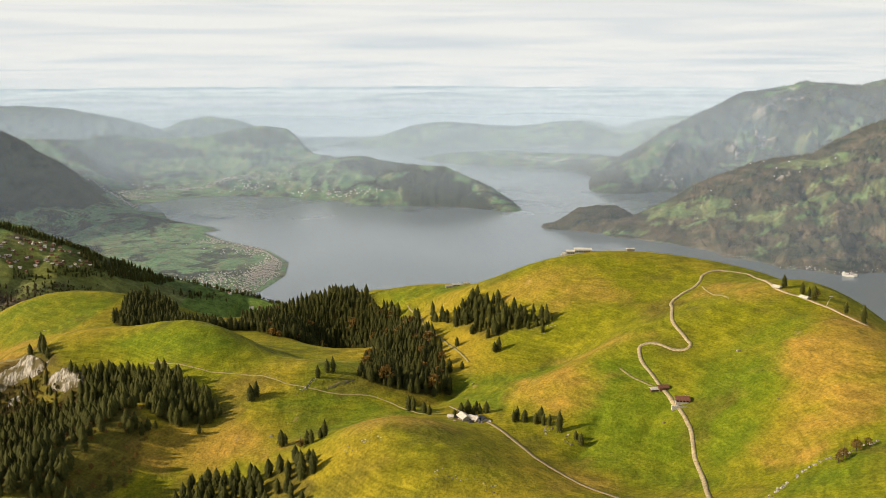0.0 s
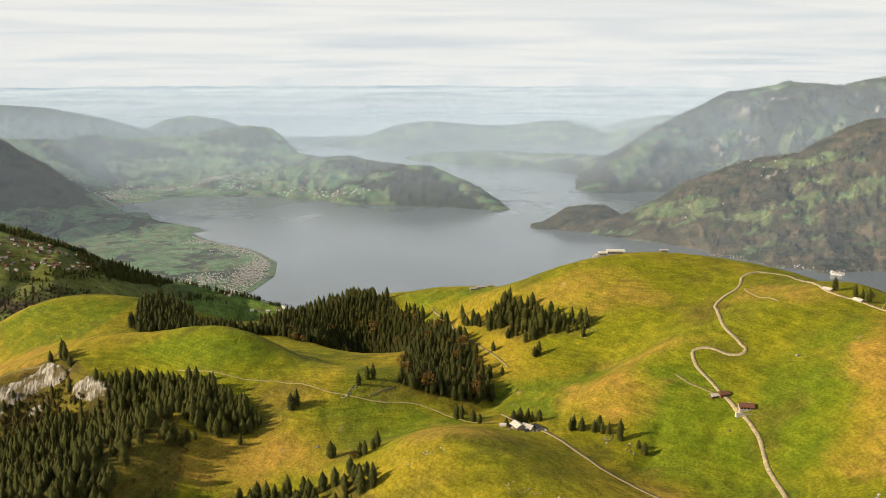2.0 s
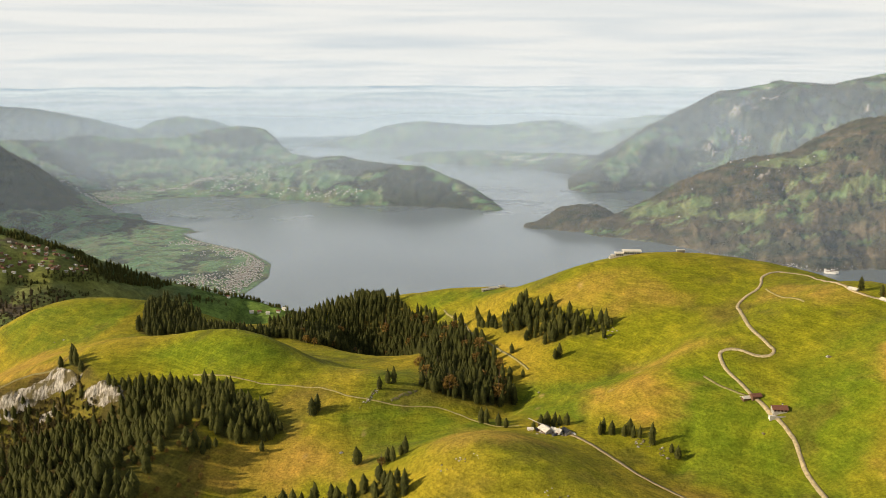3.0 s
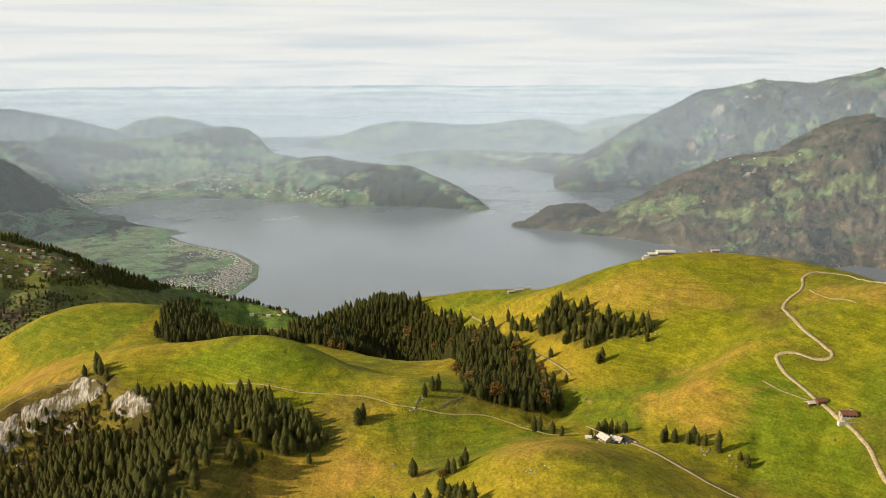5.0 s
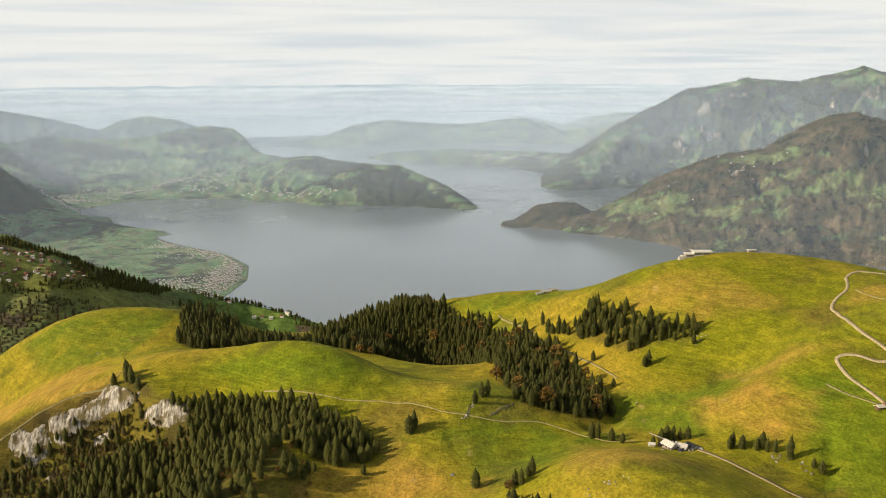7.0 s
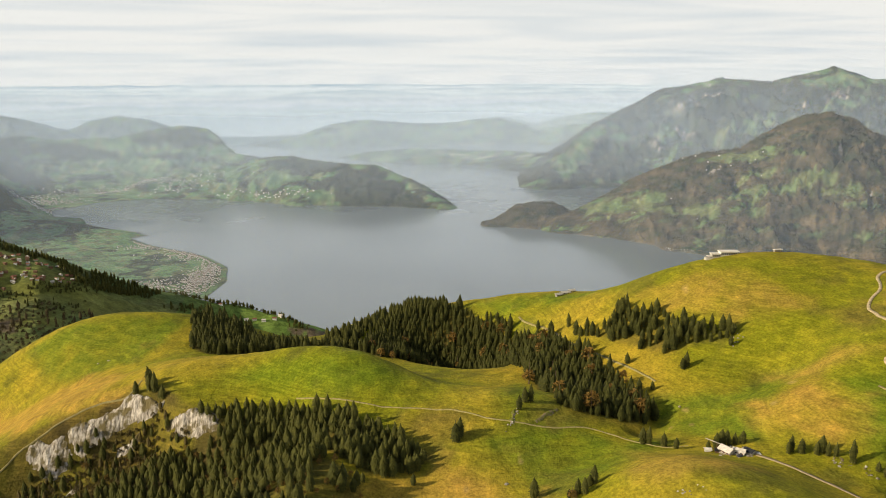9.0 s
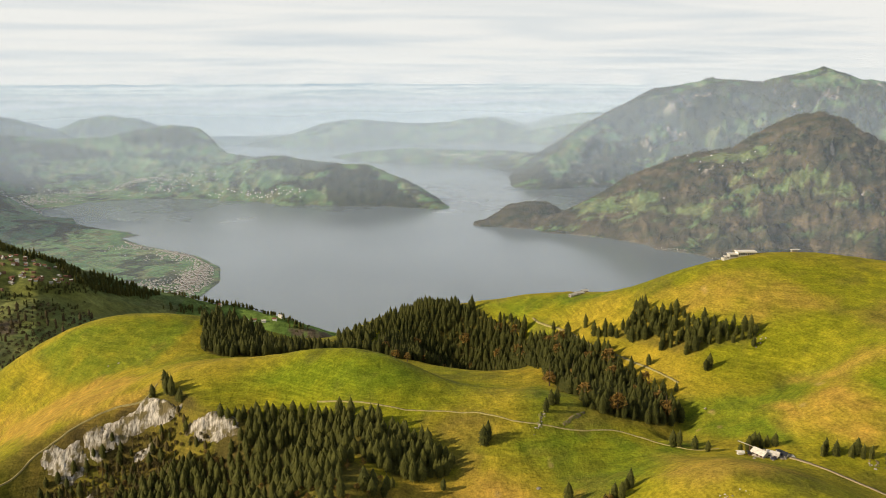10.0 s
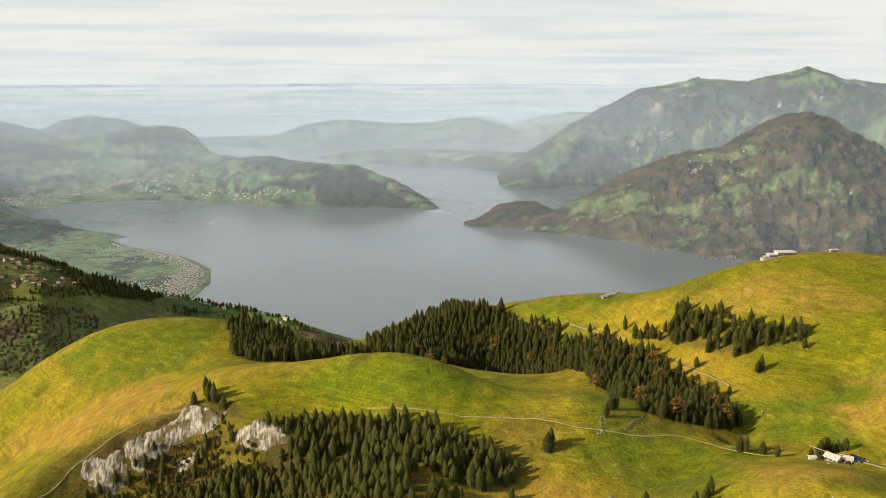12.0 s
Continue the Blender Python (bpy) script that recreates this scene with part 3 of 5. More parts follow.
def ground_cover(x, y, z, layers):
    zs = np.array([q for _, q in layers])
    top = np.argmax(zs, axis=0)
    kind = [n for n, _ in layers]
    n1, n2, n3 = fractal(x, y, 26, 5, 31), fractal(x, y, 7, 4, 32), fractal(x, y, 60, 3, 33)
    def mixc(c, d, f):
        return c + (np.asarray(d) - c) * np.clip(f, 0, 1)[:, None]
    one = np.ones(len(x))
    # the alp
    grass = mixc(np.outer(one, (0.212, 0.208, 0.009)), (0.370, 0.262, 0.022), 0.38 + 0.8 * n1 + 0.55 * n3 + 0.4 * fractal(x, y, 22, 4, 21))
    on_alp = top == 0
    px_, py_ = np.where(on_alp, x, 9e3), np.where(on_alp, y, 9e3)
    grass = mixc(grass, (0.120, 0.176, 0.008), (0.75 + 0.5 * n2) * within(px_, py_, LUSH_A + LUSH_B, 5, 5 * n1 + 3 * n2))
    grass = mixc(grass, (0.130, 0.115, 0.016), 0.6 * smoothstep(0.15, 0.6, n2 - 0.4 * n1))
    rills = fractal(x * 0.10, y * 0.10 + z * 1.3, 2.2, 3, 36)
    wander = 2.2 * n1 + 2.6 * n2 + 1.5 * rills
    dry = np.clip(0.10 * rills + 0.20 * n3 + 0.3 * n2 * (n1 > 0), 0, 1)
    dry = np.maximum(dry, 0.75 * within(px_, py_, OCHRE, 4, wander) * (0.8 + 0.6 * n2))
    alpc = mixc(grass, (0.350, 0.235, 0.034), dry * 1.1)
    alpc = mixc(alpc, (0.390, 0.245, 0.036), within(px_, py_, RUST, 5.0, 1.8 * wander) * (0.85 + 0.5 * n2 + 0.3 * rills))
    alpc = mixc(alpc, (0.190, 0.140, 0.024), 0.6 * within(px_, py_, BROWN, 4, wander))
    # small patches of bare earth and stones
    for cx, cy, q in BARE:
        alpc = mixc(alpc, (0.42, 0.29, 0.10), 0.7 * (1 - smoothstep(0.2, 1.2, np.hypot(x - cx, (y - cy) * 0.6) / q + 0.8 * n2)))
    # needle litter and bare earth under the spruces, darkened also for the woods' shade
    for wood_poly, litter_shade in ((WOOD_MAIN, 0.85), (WOOD_EAST, 0.5), (WOOD_DOME, 0.85), (WOOD_SADDLE, 0.7), (WOOD_FRONT, 0.75), (WOOD_RAVINE, 0.6), (WOOD_LOW, 0.5)):
        alpc = mixc(alpc, (0.075, 0.060, 0.020), litter_shade * smoothstep(-1.0, 1.5, inside(x, y, wood_poly) + 1.5 * n2))
    # bare scree and rust-brown scrub under the cliff
    under = smoothstep(-1, 3, below_scarp(x, y)) * smoothstep(-178, -166, x) * (1 - smoothstep(-106, -92, x)) * (y > 150)
    alpc = mixc(alpc, (0.085, 0.062, 0.018), under * (0.8 + 0.5 * n2))
    # far woods and pastures
    m1, m2 = fractal(x, y + 1.8 * z, 85, 5, 51, 0.6), fractal(x, y + 1.8 * z, 30, 4, 52, 0.6)
    wood = wood_share(x, y, z, kind, top, m1, m2)
    pasture = mixc(np.outer(one, (0.105, 0.190, 0.075)), (0.160, 0.195, 0.090), 0.45 + m2)
    pasture = mixc(pasture, (0.18, 0.170, 0.085), 0.7 * (fractal(x, y, 24, 2, 53) > 0.22))
    valley = np.array([k in ("plain", "lower", "dark", "long") for k in kind])[top]
    pasture[valley] *= 1.05
    spur = np.array([k == "middle" for k in kind])[top]
    pasture[spur] = mixc(pasture, (0.185, 0.190, 0.040), 0.7 + 0.6 * m2)[spur]
    sharp = np.array([k == "sharp" for k in kind])[top]
    pasture[sharp] = mixc(pasture, (0.130, 0.142, 0.056), 0.6 + 0.5 * m2)[sharp]
    shelf = spur & (x > -200)
    pasture[shelf] = mixc(pasture, (0.135, 0.205, 0.036), 0.8 + 0.4 * m2)[shelf]
    woods = mixc(np.outer(one, (0.026, 0.040, 0.022)), np.where(np.array([k in ('sharp', 'islet', 'middle') for k in kind])[top][:, None], (0.140, 0.105, 0.062), (0.070, 0.076, 0.044)), 0.5 + 1.2 * m2)
    farc = mixc(pasture, woods, wood)
    scar = np.array([k in ("broad", "sharp", "long") for k in kind])[top] & (z > 120)
    farc = mixc(farc, (0.50, 0.42, 0.35), 0.7 * within(x, y, BROAD_SCARS, 3, 30 * m2 - 5))
    farc = mixc(farc, (0.36, 0.31, 0.25), scar * smoothstep(0.50, 0.58, fractal(x * 0.8 + y * 0.5, y * 1.6 - x * 0.4, 34, 4, 58, 0.6)))
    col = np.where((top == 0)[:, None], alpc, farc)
    col[z < 0.6] = (0.12, 0.12, 0.10)
    near = 1 - smoothstep(420, 760, np.hypot(x, y))
    return np.concatenate([col, np.ones((len(x), 1))], axis=1), near


CX, CY = -46.0, 20.0
view = np.radians(np.linspace(-47, 47, 760))
rest = np.radians(np.linspace(47, 313, 62)[1:-1])
ang = np.concatenate([view, rest])
rad = np.concatenate([np.linspace(0.02, 60, 16)[:-1], 60 * (1500 / 60) ** np.linspace(0, 1, 430)[:-1], 1500 * (3600 / 1500) ** np.linspace(0, 1, 330)[:-1], np.linspace(3600, 5040, 110)])
AA, RR = np.meshgrid(ang, rad)
gx, gy = (CX + RR * np.sin(AA)).ravel(), (CY + RR * np.cos(AA)).ravel()
g_layers = ground_parts(gx, gy)
gz = np.maximum(np.max([q for _, q in g_layers], axis=0), -14.0)
na, nr = len(ang), len(rad)
i0 = (np.arange(nr - 1)[:, None] * na + np.arange(na)[None, :]).ravel()
i1 = (np.arange(nr - 1)[:, None] * na + (np.arange(na)[None, :] + 1) % na).ravel()
g_faces = np.stack([i0, i0 + na, i1 + na, i1], axis=1)[:, ::-1]
ground_mesh = mesh_from("ground", np.stack([gx, gy, gz], axis=1), g_faces[:, ::-1])
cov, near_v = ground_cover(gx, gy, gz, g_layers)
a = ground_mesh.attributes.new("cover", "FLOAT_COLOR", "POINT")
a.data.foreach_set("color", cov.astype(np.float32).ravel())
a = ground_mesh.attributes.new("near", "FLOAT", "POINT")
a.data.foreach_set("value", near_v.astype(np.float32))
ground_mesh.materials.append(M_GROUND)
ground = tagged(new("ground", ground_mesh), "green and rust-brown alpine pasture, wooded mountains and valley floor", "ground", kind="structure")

# the lake: one level sheet in the basin
wa, wr_ = np.radians(np.linspace(-52, 52, 60)), np.linspace(900, 5030, 40)
WA, WR = np.meshgrid(wa, wr_)
wv = np.stack([(WR * np.sin(WA)).ravel(), (WR * np.cos(WA)).ravel(), np.zeros(WA.size)], axis=1)
j0 = (np.arange(39)[:, None] * 60 + np.arange(59)[None, :]).ravel()
lake_mesh = mesh_from("lake", wv, np.stack([j0, j0 + 1, j0 + 61, j0 + 60], axis=1))
lake_mesh.materials.append(M_WATER)
tagged(new("water", lake_mesh), "still grey-blue lake under thin haze", "lake", kind="structure")

# the last ridges behind the midland: glowing strips, haze and fog painted in
def build_painted_haze(fog, blue, low, high):
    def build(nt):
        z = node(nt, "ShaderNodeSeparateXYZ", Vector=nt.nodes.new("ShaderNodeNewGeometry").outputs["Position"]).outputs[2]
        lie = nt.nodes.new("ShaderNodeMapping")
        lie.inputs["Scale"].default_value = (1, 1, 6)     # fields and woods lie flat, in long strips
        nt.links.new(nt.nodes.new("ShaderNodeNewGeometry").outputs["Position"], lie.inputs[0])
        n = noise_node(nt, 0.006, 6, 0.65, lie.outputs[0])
        # haze painted by height: fog colour at the foot, blue at the crest
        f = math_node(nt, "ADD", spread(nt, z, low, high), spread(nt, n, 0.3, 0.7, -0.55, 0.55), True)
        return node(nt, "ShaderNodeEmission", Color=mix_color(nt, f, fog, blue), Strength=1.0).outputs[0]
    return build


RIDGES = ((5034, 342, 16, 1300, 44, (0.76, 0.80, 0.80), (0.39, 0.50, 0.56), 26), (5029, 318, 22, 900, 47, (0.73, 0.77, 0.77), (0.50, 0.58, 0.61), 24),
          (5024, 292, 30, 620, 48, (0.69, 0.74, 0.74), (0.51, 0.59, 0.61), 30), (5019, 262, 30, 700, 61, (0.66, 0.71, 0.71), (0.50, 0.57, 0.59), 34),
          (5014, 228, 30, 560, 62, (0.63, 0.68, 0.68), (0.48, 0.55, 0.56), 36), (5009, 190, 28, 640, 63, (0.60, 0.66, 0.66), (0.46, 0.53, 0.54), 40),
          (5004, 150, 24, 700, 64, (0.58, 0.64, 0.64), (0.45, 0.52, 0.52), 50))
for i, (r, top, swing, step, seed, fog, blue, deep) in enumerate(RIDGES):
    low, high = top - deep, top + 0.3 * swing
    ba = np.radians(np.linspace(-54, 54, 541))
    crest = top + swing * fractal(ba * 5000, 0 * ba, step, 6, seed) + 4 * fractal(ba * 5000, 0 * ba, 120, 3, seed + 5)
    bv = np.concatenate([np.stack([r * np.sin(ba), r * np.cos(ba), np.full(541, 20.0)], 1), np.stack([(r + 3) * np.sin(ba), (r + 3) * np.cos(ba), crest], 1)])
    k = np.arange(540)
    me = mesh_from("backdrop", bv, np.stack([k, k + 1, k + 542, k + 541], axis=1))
    me.materials.append(material("painted_haze", build_painted_haze(fog, blue, low, high)))
    tagged(new("backdrop", me), "glowing backdrop ridge with haze painted from foggy white to pale blue", "distant ridge", kind="structure")

# a far lake among the hills: flat glowing patch, haze in its colour
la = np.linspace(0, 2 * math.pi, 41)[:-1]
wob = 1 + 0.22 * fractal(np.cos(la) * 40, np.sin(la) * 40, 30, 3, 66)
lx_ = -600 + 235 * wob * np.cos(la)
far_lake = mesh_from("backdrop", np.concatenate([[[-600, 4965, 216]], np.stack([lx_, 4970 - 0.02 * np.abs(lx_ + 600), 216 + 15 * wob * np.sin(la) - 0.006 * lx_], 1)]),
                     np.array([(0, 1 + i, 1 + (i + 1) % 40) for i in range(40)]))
far_lake.materials.append(material("glowing_far_lake", build_painted_haze((0.70, 0.74, 0.74), (0.66, 0.71, 0.72), 200, 232)))
tagged(new("backdrop", far_lake), "glowing pale patch standing for a far lake between hazy hills", "distant lake", kind="structure")

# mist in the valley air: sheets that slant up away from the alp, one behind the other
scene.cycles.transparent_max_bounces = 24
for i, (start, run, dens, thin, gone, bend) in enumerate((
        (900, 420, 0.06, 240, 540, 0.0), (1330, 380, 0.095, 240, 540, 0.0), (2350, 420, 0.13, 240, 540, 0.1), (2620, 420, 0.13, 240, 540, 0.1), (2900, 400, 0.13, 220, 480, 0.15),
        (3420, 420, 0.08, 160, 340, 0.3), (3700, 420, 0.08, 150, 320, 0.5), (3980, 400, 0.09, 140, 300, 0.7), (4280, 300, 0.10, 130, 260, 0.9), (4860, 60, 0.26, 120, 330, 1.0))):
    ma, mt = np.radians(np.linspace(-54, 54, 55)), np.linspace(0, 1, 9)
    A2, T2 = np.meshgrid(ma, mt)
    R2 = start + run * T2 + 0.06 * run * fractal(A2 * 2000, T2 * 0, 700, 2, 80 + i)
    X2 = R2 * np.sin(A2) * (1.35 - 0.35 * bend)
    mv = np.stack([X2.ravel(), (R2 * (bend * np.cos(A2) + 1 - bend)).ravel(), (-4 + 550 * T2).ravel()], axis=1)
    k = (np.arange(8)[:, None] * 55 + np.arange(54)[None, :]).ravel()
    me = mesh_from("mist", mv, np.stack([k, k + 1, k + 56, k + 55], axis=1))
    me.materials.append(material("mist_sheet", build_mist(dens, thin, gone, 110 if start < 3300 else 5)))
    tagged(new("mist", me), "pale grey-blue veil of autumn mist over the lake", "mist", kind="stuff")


# ---------------------------------------------------------------- tracks and footpaths
def smooth_line(pts, step):
    """A rounded line through the points."""
    out = []
    P = [Vector((*q, 0)) for q in pts]
    P = [P[0] * 2 - P[1]] + P + [P[-1] * 2 - P[-2]]
    for i in range(1, len(P) - 2):
        a, b, c, d = P[i - 1:i + 3]
        n = max(2, int((c - b).length / step))
        for k in range(n):
            t = k / n
            out.append(0.5 * (2 * b + (c - a) * t + (2 * a - 5 * b + 4 * c - d) * t * t + (3 * b - a - 3 * c + d) * t ** 3))
    out.append(P[-2])
    return out


def track(name, pts, width, label, mat):
    line = smooth_line(pts, 0.7)
    rows = []
    for i, q in enumerate(line):
        d = (line[min(i + 1, len(line) - 1)] - line[max(i - 1, 0)]).normalized()
        side = Vector((d.y, -d.x, 0))
        for u in (-0.62, -0.5, 0.0, 0.5, 0.62):
            wob = 1 + 0.25 * float(fractal(np.array([q.x + u * 9]), np.array([q.y]), 2.0, 3, 61)[0])
            rows.append(q + side * (u * width * wob))
    xy = np.array([(v.x, v.y) for v in rows])
    z = ground_z(xy[:, 0], xy[:, 1]) + np.tile([-0.25, 0.16, 0.14, 0.16, -0.25], len(line))
    n = len(line)
    base = (np.arange(n - 1)[:, None] * 5 + np.arange(4)[None, :]).ravel()
    me = mesh_from(name, np.column_stack([xy, z]), np.stack([base, base + 1, base + 6, base + 5], axis=1))
    me.materials.append(mat)
    return tagged(new(name, me), label, "track", kind="structure")


M_PATH = material("worn_path", plain_build((0.29, 0.235, 0.085), 0.95, 0.35, 1.5, 0.3))
M_ASPHALT = material("dark_road", plain_build((0.27, 0.205, 0.105), 0.9, 0.25, 2.0, 0.2))
ROAD = [(47.2, 126.6), (48.5, 135.3), (51, 146.2), (52, 155.2), (53.3, 162), (53.4, 166.3), (52.9, 171.4), (52.2, 175.3), (51.3, 179.5),
        (50.4, 187.1), (49.5, 193.5), (50.4, 199), (52.9, 200), (55.6, 198.2), (58.3, 195.2), (61.3, 194.6), (62.8, 196.4), (62.3, 199.2),
        (61.7, 209.3), (66.2, 225.8), (67.4, 231.3), (71.4, 236.6), (77.4, 241.6), (80.4, 246), (82.9, 250.7), (90, 256)]
track("road", ROAD, 0.82, "pale gravel road winding up the green hill", M_GRAVEL)
track("ridge_path", [(90, 256), (98.4, 249.7), (90.9, 216), (95.5, 205.6), (99.4, 198.4), (103.5, 188.3)], 0.8, "pale gravel path along the ridge", M_GRAVEL)
track("farm_road", [(9.6, 180.5), (11, 177.8), (12.4, 174.4), (14.8, 168.5), (18.7, 159.6), (22.1, 154.7), (26.1, 148.8), (31.2, 141.9), (35.4, 136.5)], 0.8, "narrow dark farm road with a pale verge", M_ASPHALT)
track("footpath", [(-89.9, 230.1), (-73, 220.4), (-60, 215.6), (-51.7, 212), (-43, 205.8), (-34.6, 203.6), (-29, 202.9), (-20.5, 203.3), (-15.2, 200.8), (-10.4, 195.7), (-6.6, 191.2), (-1, 190.6)], 0.30, "narrow trodden footpath across the pasture", M_PATH)
track("footpath", [(-15, 307.9), (-9.9, 288.8), (-7, 268.3), (-1.9, 254.5), (3.9, 239.9), (6.8, 230.7)], 0.55, "trodden path along the wooded slope", M_PATH)
track("footpath", [(-174.3, 229.2), (-172.4, 230.1), (-169.9, 231.9), (-165.8, 235.6), (-163.3, 238.5), (-157.3, 241.4), (-151.5, 244), (-143.7, 246.1), (-135.9, 245.9), (-134.3, 253.4)], 0.34, "narrow path along the cliff edge", M_PATH)
track("footpath", [(79.4, 240.1), (79, 234), (78.7, 228), (78.5, 214.4)], 0.4, "faint trodden path across the upper slope", M_PATH)
track("footpath", [(50, 180.6), (46.5, 185.5), (43.8, 191.5)], 0.5, "short trodden path beside the hut", M_PATH)


# ---------------------------------------------------------------- trees
def spruce_crown(seed, h=5.6, r=1.12, tiers=10):
    """Tiers of drooping boughs with ragged rims, fuller below and rounded to a short tip."""
    rng = random.Random(seed)
    vs, fs = [], []
    for i in range(tiers):
        f = i / (tiers - 1)
        z0 = h * (0.06 + 0.82 * f)
        rr = r * (1 - f ** 2.9) * (0.72 + 0.28 * min(1, f * 3)) * rng.uniform(0.88, 1.10) + 0.09
        top = z0 + h * 0.14 * (1 - 0.25 * f)
        ox, oy, turn = rng.uniform(-0.09, 0.09), rng.uniform(-0.09, 0.09), rng.uniform(0, 6.28)
        k = 10 if f < 0.7 else 7
        c = len(vs)
        vs.append((ox, oy, top))
        for j in range(2 * k):
            out = rr * rng.uniform(0.80, 1.16) if j % 2 == 0 else rr * rng.uniform(0.58, 0.78)
            a = turn + math.pi * j / k + rng.uniform(-0.15, 0.15)
            vs.append((ox + out * math.cos(a), oy + out * math.sin(a), z0 - (0.08 * h * (1 - 0.6 * f) * rng.uniform(0.2, 0.95) if j % 2 == 0 else -0.02 * h)))
        for j in range(2 * k):
            fs.append((c, c + 1 + j, c + 1 + (j + 1) % (2 * k)))
    return np.array(vs), np.array(fs)


def cone_trunk(h, r, sides=6):
    a = np.arange(sides) * 2 * math.pi / sides
    vs = np.concatenate([np.stack([r * np.cos(a), r * np.sin(a), np.full(sides, -0.4)], 1), np.array([[0, 0, h]])])
    fs = np.array([(i, (i + 1) % sides, sides) for i in range(sides)])
    return vs, fs


def leaf_crown(seed, h=3.0, r=1.3, n=70):
    """A crown of many small leaf clumps with gaps between them."""
    rng = random.Random(seed)
    vs, fs = [], []
    for i in range(n):
        a, e, d = rng.uniform(0, 6.28), rng.uniform(-0.5, 1.0), rng.uniform(0.55, 1.0)
        c = Vector((math.cos(a) * math.cos(e * 1.4) * r * d, math.sin(a) * math.cos(e * 1.4) * r * d, h * 0.58 + math.sin(e * 1.4) * h * 0.42 * d))
        for q in range(3):
            k = len(vs)
            for w in range(3):
                vs.append(c + Vector((rng.uniform(-1, 1), rng.uniform(-1, 1), rng.uniform(-0.8, 0.8))) * 0.36)
            fs.append((k, k + 1, k + 2))
    return np.array([tuple(v) for v in vs]), np.array(fs)


TRUNK = cone_trunk(4.6, 0.14)
CROWNS = [spruce_crown(1, 5.5, 1.28, 12), spruce_crown(2, 6.0, 1.16, 13), spruce_crown(3, 4.9, 1.36, 11), spruce_crown(4, 5.5, 1.22, 12), spruce_crown(5, 4.2, 1.2, 10)]
LEAVES = [leaf_crown(11), leaf_crown(12, 2.6, 1.2), leaf_crown(13, 3.6, 1.4, 80)]


def make_tree(crown, mat, name, label, category):
    root = new(name)
    tagged(root, label, category, "trees on the alp")
    part("trunk", mesh_from("trunk", *TRUNK), M_BARK, root, "grey-brown trunk")
    part("crown", mesh_from("crown", *crown, smooth=False), mat, root)
    return root


SPRUCES = [make_tree(c, M_NEEDLES, "spruce_tree", "dark green spruce standing on the alpine pasture", "tree") for c in CROWNS]
BROADLEAF = [make_tree(c, M_AUTUMN, "autumn_tree", "small broadleaf tree in yellow-brown autumn leaf", "tree") for c in LEAVES]
used = set()


def plant(kinds, x, y, rng, size=1.0):
    i = rng.randrange(len(kinds))
    f = size * rng.uniform(0.58, 1.12)
    m = Matrix.LocRotScale((x, y, ground_at(x, y) - 0.05), Euler((rng.uniform(-0.03, 0.03), rng.uniform(-0.03, 0.03), rng.uniform(0, 6.28))), (f * rng.uniform(0.9, 1.1), f * rng.uniform(0.9, 1.1), f))
    src = kinds[i]
    if src not in used:
        used.add(src)
        src.matrix_basis = m
        return src
    ob = copy_thing(src, Matrix.Identity(4))
    ob.matrix_basis = m
    return ob


def scatter(poly, spacing, seed, holes=(), ragged=3.0, gaps=-0.38):
    """Points no nearer to one another than spacing, in an outline with an uneven edge."""
    rng = random.Random(seed)
    xs, ys = [q[0] for q in poly], [q[1] for q in poly]
    area = (max(xs) - min(xs)) * (max(ys) - min(ys))
    n = int(area / spacing ** 2 * 5)
    c = np.array([(rng.uniform(min(xs), max(xs)), rng.uniform(min(ys), max(ys))) for _ in range(n)])
    c = c[(inside(c[:, 0], c[:, 1], poly) + ragged * fractal(c[:, 0], c[:, 1], 6, 3, seed) > 0) & (fractal(c[:, 0], c[:, 1], 9, 3, seed + 7) > gaps)]
    for hx, hy, hr in holes:
        c = c[np.hypot(c[:, 0] - hx, c[:, 1] - hy) > hr]
    grid, out = {}, []
    for x, y in c:
        k = (int(x // spacing), int(y // spacing))
        if all((x - a) ** 2 + (y - b) ** 2 >= spacing ** 2 for i in (-1, 0, 1) for j in (-1, 0, 1) for a, b in grid.get((k[0] + i, k[1] + j), ())):
            grid.setdefault(k, []).append((x, y))
            out.append((x, y))
    return out


def joined_wood(name, pts, label, seed, size=1.0, kinds=CROWNS, mat=None, trunk=True):
    """One wood of trees that nobody could count, as one mesh."""
    rng = random.Random(seed)
    P = np.array(pts)
    gz_ = ground_z(P[:, 0], P[:, 1])
    V, Fc, mi, off = [], [], [], 0
    for (x, y), z in zip(pts, gz_):
        f, a = size * rng.choice((rng.uniform(0.42, 0.8), rng.uniform(0.75, 1.0), rng.uniform(0.8, 1.18))), rng.uniform(0, 6.28)
        c, s_ = math.cos(a) * f * rng.uniform(0.9, 1.1), math.sin(a) * f
        for k, (vs, fs) in enumerate((kinds[rng.randrange(len(kinds))], TRUNK)):
            if k and not trunk:
                continue
            V.append(np.stack([vs[:, 0] * c - vs[:, 1] * s_ + x, vs[:, 0] * s_ + vs[:, 1] * c + y, vs[:, 2] * f + z - 0.05], 1))
            Fc.append(fs + off)
            mi.append(np.full(len(fs), k))
            off += len(vs)
    me = mesh_from(name, np.concatenate(V), np.concatenate(Fc), smooth=False)
    me.materials.append(mat or M_NEEDLES)
    me.materials.append(M_BARK)
    me.polygons.foreach_set("material_index", np.concatenate(mi).astype(np.int32))
    return tagged(new(name, me), label, "wood", kind="stuff")


